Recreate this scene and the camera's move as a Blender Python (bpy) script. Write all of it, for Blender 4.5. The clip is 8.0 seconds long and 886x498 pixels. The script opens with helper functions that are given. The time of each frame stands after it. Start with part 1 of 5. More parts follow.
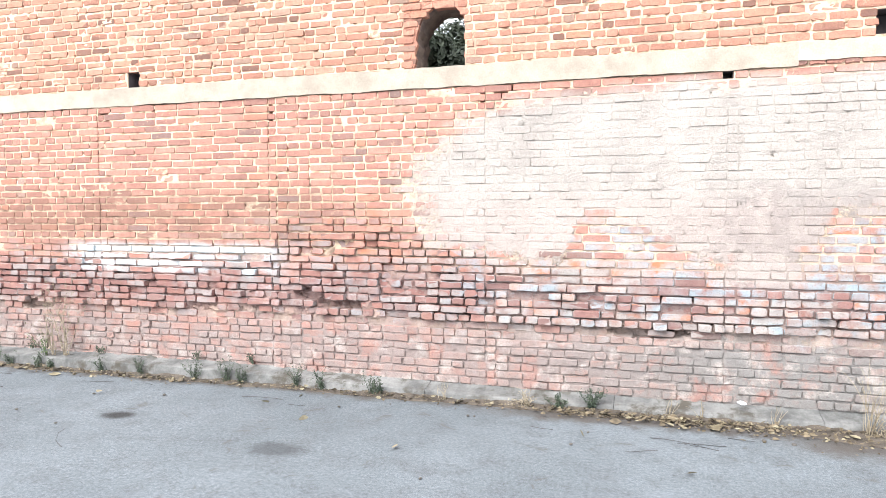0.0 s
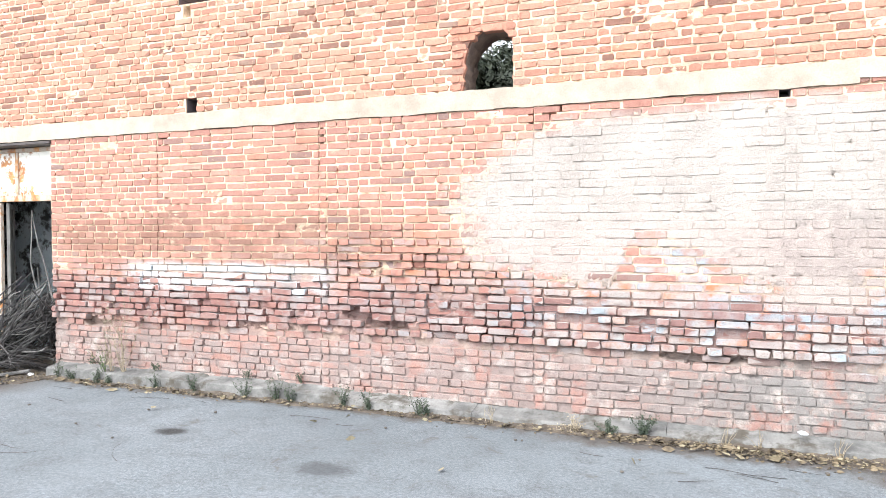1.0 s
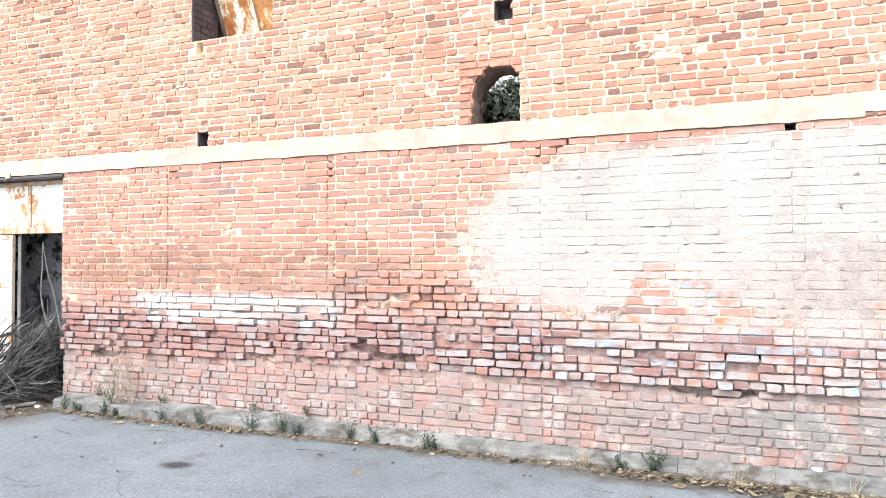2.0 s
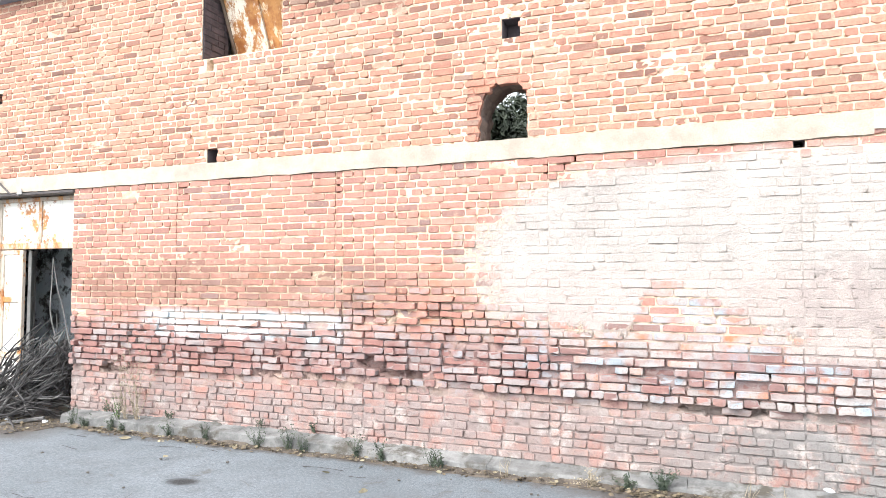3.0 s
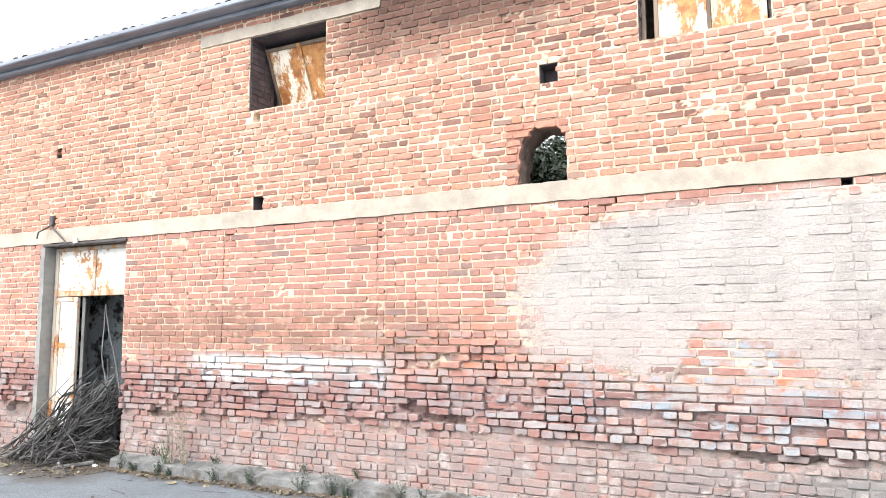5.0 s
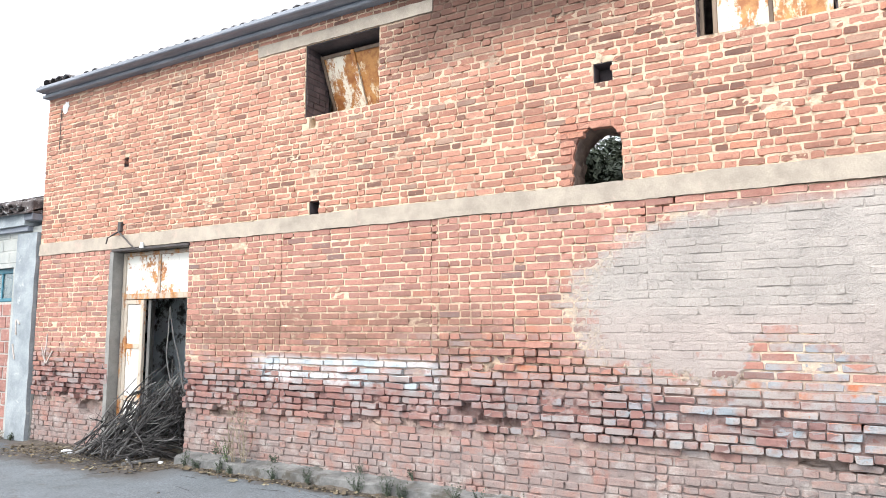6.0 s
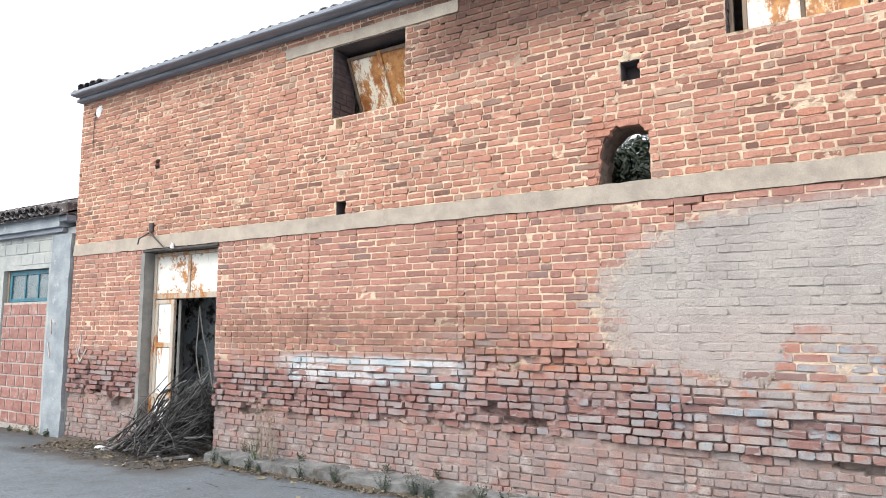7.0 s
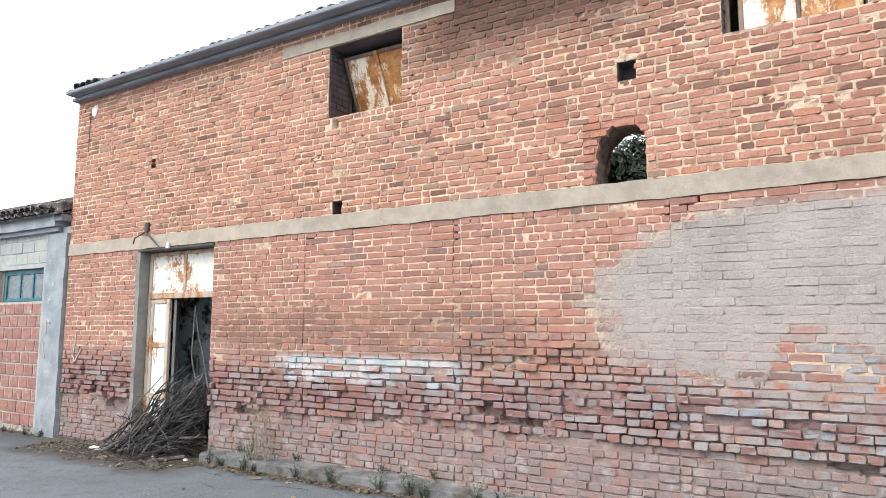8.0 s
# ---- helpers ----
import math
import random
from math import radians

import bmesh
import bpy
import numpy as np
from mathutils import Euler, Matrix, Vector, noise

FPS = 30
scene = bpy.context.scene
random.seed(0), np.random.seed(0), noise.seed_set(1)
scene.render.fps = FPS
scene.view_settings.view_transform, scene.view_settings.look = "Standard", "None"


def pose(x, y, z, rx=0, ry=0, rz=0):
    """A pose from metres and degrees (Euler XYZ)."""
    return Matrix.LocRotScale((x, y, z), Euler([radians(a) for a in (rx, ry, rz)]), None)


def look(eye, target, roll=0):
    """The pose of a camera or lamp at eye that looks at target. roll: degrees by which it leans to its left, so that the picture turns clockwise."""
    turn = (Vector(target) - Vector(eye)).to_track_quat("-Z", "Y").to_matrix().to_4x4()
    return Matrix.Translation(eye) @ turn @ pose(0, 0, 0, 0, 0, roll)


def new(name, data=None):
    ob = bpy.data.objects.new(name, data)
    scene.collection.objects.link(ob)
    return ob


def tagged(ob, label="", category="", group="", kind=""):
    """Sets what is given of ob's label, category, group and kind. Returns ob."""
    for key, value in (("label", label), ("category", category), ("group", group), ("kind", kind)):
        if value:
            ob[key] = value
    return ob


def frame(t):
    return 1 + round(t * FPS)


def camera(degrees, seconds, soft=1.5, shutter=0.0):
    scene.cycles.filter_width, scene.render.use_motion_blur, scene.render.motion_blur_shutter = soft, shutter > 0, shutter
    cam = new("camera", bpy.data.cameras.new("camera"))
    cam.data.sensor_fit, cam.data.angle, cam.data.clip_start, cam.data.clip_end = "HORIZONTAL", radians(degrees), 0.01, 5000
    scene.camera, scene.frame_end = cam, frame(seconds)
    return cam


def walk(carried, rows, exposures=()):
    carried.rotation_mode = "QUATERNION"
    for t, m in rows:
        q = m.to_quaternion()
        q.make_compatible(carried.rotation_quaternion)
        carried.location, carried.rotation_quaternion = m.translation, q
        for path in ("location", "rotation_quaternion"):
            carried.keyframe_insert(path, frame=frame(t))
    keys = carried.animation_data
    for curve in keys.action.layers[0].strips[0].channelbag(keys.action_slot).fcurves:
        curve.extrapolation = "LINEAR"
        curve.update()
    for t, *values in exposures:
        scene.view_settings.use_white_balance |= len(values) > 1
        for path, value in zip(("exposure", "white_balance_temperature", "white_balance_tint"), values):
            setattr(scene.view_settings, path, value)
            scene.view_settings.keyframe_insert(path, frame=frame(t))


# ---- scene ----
cam = camera(66.6, 8.0, soft=0.65)
PATH = [
    (0, (0.13, -6.286, 1.803), (-0.446, -4.374, 1.693), -0.2),
    (0.5, (0.118, -6.278, 1.809), (-0.561, -4.4, 1.711), -0.2),
    (1, (0.123, -6.277, 1.804), (-0.586, -4.407, 1.757), -0.1),
    (1.5, (0.124, -6.288, 1.806), (-0.595, -4.422, 1.823), -0.1),
    (3, (0.131, -6.284, 1.826), (-0.62, -4.432, 1.917), 0.1),
    (3.5, (0.127, -6.297, 1.827), (-0.623, -4.45, 1.985), -0.2),
    (4, (0.125, -6.296, 1.828), (-0.648, -4.462, 2.028), -0.1),
    (5.5, (0.121, -6.325, 1.846), (-0.797, -4.561, 2.064), -0.4),
    (6, (0.113, -6.325, 1.827), (-0.877, -4.602, 2.053), -0.2),
    (6.5, (0.106, -6.327, 1.814), (-0.914, -4.622, 2.042), -0.1),
    (7, (0.11, -6.334, 1.809), (-0.944, -4.65, 2.039), -0.0),
    (7.5, (0.103, -6.343, 1.809), (-0.983, -4.679, 2.038), -0.1),
    (8, (0.11, -6.327, 1.789), (-0.935, -4.638, 2.024), 0.1),
]
EXPOSURES = [(0.0, 1.25), (1.0, 1.3), (1.5, 1.33), (3.0, 1.32), (3.5, 1.32), (4.0, 1.22), (5.5, 1.12), (6.0, 0.84), (6.5, 0.6), (7.0, 0.48), (8.0, 0.42)]
walk(cam, [(t, look(eye, target, roll)) for t, eye, target, roll in PATH], EXPOSURES)

# ---- sky and sun: a bright, thinly overcast evening ----
SUN_UP, SUN_ROT = radians(44), radians(202)
world = bpy.data.worlds.new("sky")
scene.world = world
world.use_nodes = True
wn, wl = world.node_tree.nodes, world.node_tree.links
sky = wn.new("ShaderNodeTexSky")
sky.sky_type, sky.sun_disc, sky.sun_elevation, sky.sun_rotation = "NISHITA", False, SUN_UP, SUN_ROT
sky.air_density, sky.dust_density = 1.0, 2.0
cloud = wn.new("ShaderNodeMix")
cloud.data_type = "RGBA"
cloud.inputs[0].default_value = 0.85
cloud.inputs[7].default_value = (8.75, 9.15, 9.75, 1)
wl.new(sky.outputs[0], cloud.inputs[6])
wl.new(cloud.outputs[2], wn["Background"].inputs[0])
wn["Background"].inputs[1].default_value = 0.15
sun_data = bpy.data.lights.new("sun", "SUN")
sun_data.energy, sun_data.angle, sun_data.color = 2.3, radians(40), (1.0, 0.99, 0.965)
sun = new("sun", sun_data)
sun.matrix_world = look((-4, -9, 9.5), (0, 0, 0))


# ---- materials ----
class Mat:
    """A node material under construction."""

    def __init__(self, name, rough=0.9, metal=0.0):
        self.m = bpy.data.materials.new(name)
        self.m.use_nodes = True
        self.n, self.l = self.m.node_tree.nodes, self.m.node_tree.links
        self.b = self.n["Principled BSDF"]
        self.b.inputs["Roughness"].default_value = rough
        self.b.inputs["Metallic"].default_value = metal
        self.geo = self.n.new("ShaderNodeNewGeometry")
        self.pos = self.geo.outputs["Position"]
        sep = self.n.new("ShaderNodeSeparateXYZ")
        self.l.new(self.pos, sep.inputs[0])
        self.x, self.y, self.z = sep.outputs

    def put(self, socket, v):
        if isinstance(v, (int, float)):
            socket.default_value = v
        elif isinstance(v, tuple):
            socket.default_value = v if len(v) == len(socket.default_value) else (*v, 1)
        else:
            self.l.new(v, socket)

    def math(self, op, a, b=0.0, c=0.0, clamp=False):
        n = self.n.new("ShaderNodeMath")
        n.operation, n.use_clamp = op, clamp
        for s, v in zip(n.inputs, (a, b, c)):
            self.put(s, v)
        return n.outputs[0]

    def ease(self, v, lo, hi):
        n = self.n.new("ShaderNodeMapRange")
        n.interpolation_type = "SMOOTHSTEP"
        for s, q in zip(n.inputs, (v, lo, hi, 0.0, 1.0)):
            self.put(s, q)
        return n.outputs[0]

    def mix(self, f, a, b, blend="MIX"):
        n = self.n.new("ShaderNodeMix")
        n.data_type, n.blend_type = "RGBA", blend
        self.put(n.inputs[0], f)
        self.put(n.inputs[6], a)
        self.put(n.inputs[7], b)
        return n.outputs[2]

    def noise(self, scale, detail=4.0, rough=0.6, vec=None, stretch=None):
        n = self.n.new("ShaderNodeTexNoise")
        n.inputs["Scale"].default_value, n.inputs["Detail"].default_value = scale, detail
        n.inputs["Roughness"].default_value = rough
        v = vec or self.pos
        if stretch:
            mp = self.n.new("ShaderNodeMapping")
            mp.inputs["Scale"].default_value = stretch
            self.l.new(v, mp.inputs[0])
            v = mp.outputs[0]
        self.l.new(v, n.inputs["Vector"])
        return n.outputs[0]

    def ramp(self, f, stops):
        n = self.n.new("ShaderNodeValToRGB")
        e = n.color_ramp.elements
        while len(e) < len(stops):
            e.new(0.5)
        for el, (p, c) in zip(e, stops):
            el.position, el.color = p, (*c, 1)
        self.put(n.inputs[0], f)
        return n.outputs[0]

    def rand(self):
        """A number for each piece, whether it is an object or an island of one."""
        info = self.n.new("ShaderNodeObjectInfo")
        return self.math("FRACT", self.math("ADD", info.outputs["Random"], self.geo.outputs["Random Per Island"]))

    def bump(self, h, strength=0.4, dist=0.01):
        n = self.n.new("ShaderNodeBump")
        n.inputs["Strength"].default_value, n.inputs["Distance"].default_value = strength, dist
        self.l.new(h, n.inputs["Height"])
        self.l.new(n.outputs[0], self.b.inputs["Normal"])

    def done(self, color):
        self.put(self.b.inputs["Base Color"], color)
        return self.m


def between(g, v, lo, hi, soft):
    return g.math("MULTIPLY", g.ease(v, lo - soft, lo + soft), g.math("SUBTRACT", 1.0, g.ease(v, hi - soft, hi + soft)))


# the lower edge of the cement coat along the wall: (x, height)
COAT_FOOT = [(-2.6, 1.46), (-1.5, 1.42), (-1.3, 1.34), (-0.62, 1.3), (-0.42, 1.76), (-0.1, 1.72), (0.3, 1.5), (0.55, 1.36), (0.8, 1.27), (1.3, 1.3), (1.5, 1.5), (1.64, 1.74), (3.4, 1.76)]


def patina(g, base, piece, hold=1.0):
    """Lays damp, whitewash, blue paint and the thin grey cement coat of the facade over a base colour."""
    n1, n2, n3 = g.noise(1.6, 5), g.noise(7.0, 5), g.noise(38.0, 4)
    zz = g.math("ADD", g.z, g.math("MULTIPLY", g.math("SUBTRACT", n1, 0.5), 0.5))
    xx = g.math("ADD", g.x, g.math("MULTIPLY", g.math("SUBTRACT", n2, 0.5), 0.5))
    # dark red damp courses over the base
    damp = g.math("MULTIPLY", between(g, zz, 0.72, 1.25, 0.18), 0.66)
    col = g.mix(damp, base, (0.215, 0.12, 0.115))
    each = g.math("FRACT", g.math("MULTIPLY", piece, 9.13))
    film = g.math("MULTIPLY", g.math("SUBTRACT", 1.0, g.ease(zz, 1.2, 1.75)), g.ease(g.math("ADD", g.noise(3.1, 6, 0.7), g.math("MULTIPLY", g.math("SUBTRACT", each, 0.5), 0.3)), 0.42, 0.68))
    col = g.mix(g.math("MULTIPLY", film, 0.92 * hold), col, (0.31, 0.27, 0.26))
    # brown weathering above the whitewashed stripe
    brown = g.math("MULTIPLY", g.math("MULTIPLY", between(g, zz, 1.5, 2.05, 0.22), between(g, xx, -7.6, -3.0, 0.6)), g.ease(g.math("ADD", n2, g.math("MULTIPLY", each, 0.3)), 0.42, 0.72))
    col = g.mix(g.math("MULTIPLY", brown, 0.7), col, (0.2, 0.115, 0.085))
    # fresher orange bricks in the eroded courses
    fresh = g.math("MAXIMUM", g.math("MULTIPLY", between(g, xx, -3.3, -1.5, 0.3), between(g, zz, 1.2, 1.8, 0.1)), g.math("MULTIPLY", between(g, xx, -1.2, 2.8, 0.3), between(g, zz, 0.8, 1.8, 0.1)))
    fresh = g.math("MULTIPLY", fresh, g.ease(g.math("FRACT", g.math("MULTIPLY", piece, 3.77)), 0.77, 0.84))
    col = g.mix(g.math("MULTIPLY", fresh, 0.75 * max(0.0, (hold - 0.35) / 0.65)), col, (0.47, 0.165, 0.075))
    # sooty brown patch below the eaves
    soot = g.math("MULTIPLY", g.math("MULTIPLY", g.ease(zz, 4.5, 5.2), between(g, xx, -4.2, -1.2, 0.7)), g.ease(n2, 0.15, 0.42))
    col = g.mix(g.math("MULTIPLY", soot, 0.85), col, (0.075, 0.042, 0.034))
    # dusty, salt-bleached base courses, greyer eastwards
    low = g.math("SUBTRACT", 1.0, g.ease(g.math("ADD", zz, g.math("MULTIPLY", g.math("SUBTRACT", n2, 0.5), 0.25)), 0.46, 0.86))
    dust = g.mix(g.ease(xx, -1.5, 1.4), (0.27, 0.215, 0.2), (0.215, 0.203, 0.195))
    salt, bare = g.noise(4.3, 7, 0.75), g.noise(2.9, 6, 0.7)
    dust = g.mix(g.math("MULTIPLY", g.ease(salt, 0.5, 0.64), 0.8), dust, (0.42, 0.375, 0.345))
    dust = g.mix(g.math("MULTIPLY", g.ease(bare, 0.52, 0.66), 0.75), dust, (0.33, 0.175, 0.145))
    dust = g.mix(g.math("MULTIPLY", g.ease(g.noise(9.0, 6, 0.8), 0.55, 0.68), 0.6), dust, (0.12, 0.1, 0.095))
    col = g.mix(g.math("MULTIPLY", low, g.math("ADD", g.math("ADD", g.math("ADD", 0.56, g.math("MULTIPLY", g.ease(xx, -1.5, 1.4), 0.2)), g.math("MULTIPLY", each, 0.3)), g.math("MULTIPLY", g.ease(n2, 0.38, 0.62), 0.33))), col, dust)
    # whitewash left on single bricks
    pick_l = g.ease(g.math("FRACT", g.math("MULTIPLY", piece, 5.17)), 0.15, 0.4)
    top_row = between(g, g.z, 1.36, 1.47, 0.02)
    left = g.math("MULTIPLY", between(g, xx, -6.3, -3.55, 0.3), between(g, g.math("ADD", g.z, g.math("MULTIPLY", g.math("SUBTRACT", n2, 0.5), 0.16)), 1.15, 1.46, 0.05))
    left = g.math("MULTIPLY", left, g.math("MAXIMUM", g.math("MULTIPLY", top_row, 0.95), g.math("MULTIPLY", pick_l, g.ease(n2, 0.3, 0.52))))
    right = g.math("MULTIPLY", between(g, xx, -3.9, 3.4, 0.5), between(g, zz, 0.66, 1.8, 0.13))
    right = g.math("MULTIPLY", right, g.math("ADD", 0.5, g.math("MULTIPLY", g.ease(g.x, -2.6, -0.6), 0.75)))
    pick = g.ease(g.math("ADD", g.math("FRACT", g.math("MULTIPLY", piece, 7.31)), g.math("MULTIPLY", g.ease(g.x, -2.2, -0.6), 0.3)), 0.5, 0.66)
    right = g.math("MULTIPLY", g.math("MULTIPLY", right, pick), g.ease(n2, 0.32, 0.56))
    white = g.math("MAXIMUM", g.math("MULTIPLY", left, 0.95), g.math("MULTIPLY", right, 0.62))
    tint = g.mix(g.ease(g.noise(2.3, 3), 0.45, 0.6), (0.37, 0.345, 0.325), (0.29, 0.37, 0.41))
    tint = g.mix(g.ease(g.x, -3.2, -3.7), tint, g.mix(g.ease(g.noise(2.7, 3), 0.42, 0.58), (0.56, 0.54, 0.535), (0.43, 0.5, 0.53)))
    col = g.mix(g.math("MULTIPLY", g.math("MULTIPLY", white, hold), g.ease(n3, 0.22, 0.42)), col, tint)
    # grey cement coat, rounded to the west
    bow = g.math("MULTIPLY", g.math("POWER", g.math("DIVIDE", g.math("SUBTRACT", g.z, 2.1), 0.8), 2.0), g.math("ADD", 0.35, g.math("MULTIPLY", g.math("GREATER_THAN", g.z, 2.1), 0.9)))
    m = g.math("SUBTRACT", g.math("ADD", xx, 2.3), bow)
    m = g.math("ADD", m, g.math("ADD", g.math("MULTIPLY", g.math("SUBTRACT", n3, 0.5), 0.6), g.math("MULTIPLY", g.math("SUBTRACT", each, 0.5), 0.4 * hold)))
    foot = g.ramp(g.math("DIVIDE", g.math("ADD", g.math("ADD", g.x, g.math("MULTIPLY", g.math("SUBTRACT", n3, 0.5), 0.12)), 2.6), 6.0), [((p + 2.6) / 6.0, (q - 1.0, q - 1.0, q - 1.0)) for p, q in COAT_FOOT])
    low_edge = g.math("SUBTRACT", g.math("ADD", g.z, g.math("MULTIPLY", g.math("SUBTRACT", n2, 0.5), 0.5)), foot)
    low_edge = g.math("ADD", low_edge, g.math("MULTIPLY", g.math("SUBTRACT", n3, 0.5), 0.2))
    low_edge = g.math("ADD", low_edge, g.math("MULTIPLY", g.math("SUBTRACT", each, 0.5), 0.34 * hold))
    coat = g.math("MULTIPLY", g.ease(m, -0.05, 0.5), g.math("MULTIPLY", g.ease(low_edge, 0.94, 1.09), g.math("SUBTRACT", 1.0, g.ease(zz, 2.78, 3.0))))
    patch = g.math("MULTIPLY", between(g, xx, 0.8, 1.35, 0.15), between(g, zz, 1.15, 1.45, 0.1))
    coat = g.math("MAXIMUM", coat, patch)
    grey_c = g.mix(g.ease(n1, 0.35, 0.7), (0.43, 0.385, 0.35), (0.335, 0.302, 0.277))
    grey_c = g.mix(g.math("MULTIPLY", g.ease(n3, 0.45, 0.75), 0.35), grey_c, (0.54, 0.495, 0.455))
    raw = g.math("MULTIPLY", g.math("MULTIPLY", between(g, xx, 0.75, 2.2, 0.25), between(g, zz, 1.3, 2.0, 0.2)), g.ease(n2, 0.35, 0.58))
    grey_c = g.mix(g.math("MULTIPLY", raw, 0.7), grey_c, (0.22, 0.205, 0.195))
    rub = g.math("MULTIPLY", g.math("SUBTRACT", 1.0, g.ease(zz, 1.75, 2.1)), 0.4)
    grey_c = g.mix(rub, grey_c, (0.42, 0.33, 0.3))
    return g.mix(coat, col, grey_c), g.math("MULTIPLY", coat, g.math("ADD", n3, g.noise(75.0, 3))), n2, n3


def brick_material():
    g = Mat("old_brick", 0.92)
    r = g.rand()
    upper = g.ramp(r, [(0.0, (0.17, 0.1, 0.08)), (0.06, (0.24, 0.135, 0.102)), (0.14, (0.36, 0.182, 0.132)), (0.35, (0.43, 0.21, 0.15)), (0.6, (0.48, 0.238, 0.17)),
                       (0.8, (0.53, 0.275, 0.2)), (0.88, (0.5, 0.228, 0.148)), (0.95, (0.42, 0.28, 0.21)), (1.0, (0.25, 0.17, 0.135))])
    lower = g.ramp(r, [(0.0, (0.22, 0.155, 0.14)), (0.05, (0.31, 0.17, 0.14)), (0.3, (0.38, 0.19, 0.15)), (0.6, (0.425, 0.212, 0.167)),
                       (0.85, (0.465, 0.243, 0.19)), (0.93, (0.43, 0.2, 0.135)), (1.0, (0.36, 0.265, 0.23))])
    base = g.mix(g.ease(g.z, 3.05, 3.15), lower, upper)
    blot = g.noise(22.0, 5, 0.7)
    base = g.mix(g.math("MULTIPLY", g.ease(blot, 0.4, 0.75), 0.45), base, (0.26, 0.095, 0.07))
    smear = g.noise(13.0, 8, 0.8)
    base = g.mix(g.math("MULTIPLY", g.ease(smear, 0.56, 0.66), 0.7), base, (0.6, 0.41, 0.285))
    tone = g.noise(0.55, 3)
    base = g.mix(0.4, base, g.ramp(tone, [(0.3, (0.38, 0.38, 0.38)), (0.7, (0.62, 0.62, 0.62))]), "OVERLAY")
    col, coat, n2, n3 = patina(g, base, r)
    grit = g.noise(150.0, 3)
    col = g.mix(0.35, col, g.ramp(grit, [(0.25, (0.25, 0.25, 0.25)), (0.75, (0.75, 0.75, 0.75))]), "OVERLAY")
    pits = g.ease(g.noise(60.0, 4, 0.8), 0.3, 0.5)
    col = g.mix(g.math("MULTIPLY", g.math("SUBTRACT", 1.0, pits), 0.45), col, (0.1, 0.055, 0.042))
    g.bump(g.math("ADD", g.math("ADD", g.math("ADD", blot, g.math("MULTIPLY", pits, 0.35)), g.math("MULTIPLY", grit, 0.5)), g.math("MULTIPLY", coat, 0.7)), 0.7, 0.008)
    g.b.inputs["Specular IOR Level"].default_value = 0.2
    return g.done(col)


def mortar_material():
    g = Mat("lime_mortar", 0.97)
    n = g.noise(14.0, 6, 0.7)
    base = g.mix(g.ease(n, 0.3, 0.7), (0.78, 0.61, 0.44), (0.58, 0.435, 0.31))
    base = g.mix(g.math("MULTIPLY", g.ease(g.noise(2.6, 6, 0.75), 0.46, 0.62), 0.6), base, (0.3, 0.195, 0.155))
    worn = between(g, g.math("ADD", g.z, g.math("MULTIPLY", g.math("SUBTRACT", n, 0.5), 0.5)), 0.7, 1.3, 0.2)
    base = g.mix(g.math("MULTIPLY", worn, 0.85), base, g.mix(g.ease(g.noise(5.0, 5), 0.4, 0.6), (0.23, 0.155, 0.133), (0.43, 0.3, 0.25)))
    base = g.mix(g.math("SUBTRACT", 1.0, g.ease(g.math("ADD", g.z, g.math("MULTIPLY", g.math("SUBTRACT", g.noise(3.0, 4), 0.5), 0.45)), 0.55, 0.8)), base, g.mix(g.ease(n, 0.3, 0.7), (0.31, 0.245, 0.225), (0.19, 0.152, 0.14)))
    col, coat, n2, n3 = patina(g, base, n, 0.35)
    grit = g.noise(110.0, 4)
    col = g.mix(0.3, col, g.ramp(grit, [(0.25, (0.25, 0.25, 0.25)), (0.75, (0.75, 0.75, 0.75))]), "OVERLAY")
    g.bump(g.math("ADD", g.math("ADD", g.noise(34.0, 6, 0.75), g.math("MULTIPLY", grit, 0.6)), g.math("MULTIPLY", coat, 0.6)), 0.9, 0.013)
    g.b.inputs["Specular IOR Level"].default_value = 0.2
    return g.done(col)


def plain(name, dark, light, scale=6.0, rough=0.85, bump=0.3, fine=90.0, stretch=None, spots=None, metal=0.0):
    """A surface that wanders between two colours, with grain and optional spots of a third."""
    g = Mat(name, rough, metal)
    n = g.noise(scale, 6, 0.65, stretch=stretch)
    col = g.mix(g.ease(n, 0.3, 0.7), dark, light)
    r = g.rand()
    col = g.mix(0.18, col, g.ramp(r, [(0.0, (0.2, 0.2, 0.2)), (1.0, (0.8, 0.8, 0.8))]), "OVERLAY")
    grit = g.noise(fine, 4, stretch=stretch)
    col = g.mix(0.3, col, g.ramp(grit, [(0.25, (0.28, 0.28, 0.28)), (0.75, (0.72, 0.72, 0.72))]), "OVERLAY")
    if spots:
        s = g.noise(spots[1], 6, 0.7, stretch=spots[4] if len(spots) > 4 else None)
        col = g.mix(g.ease(s, spots[2], spots[3]), col, spots[0])
    g.bump(g.math("ADD", n, g.math("MULTIPLY", grit, 0.6)), bump, 0.008)
    return g.done(col)


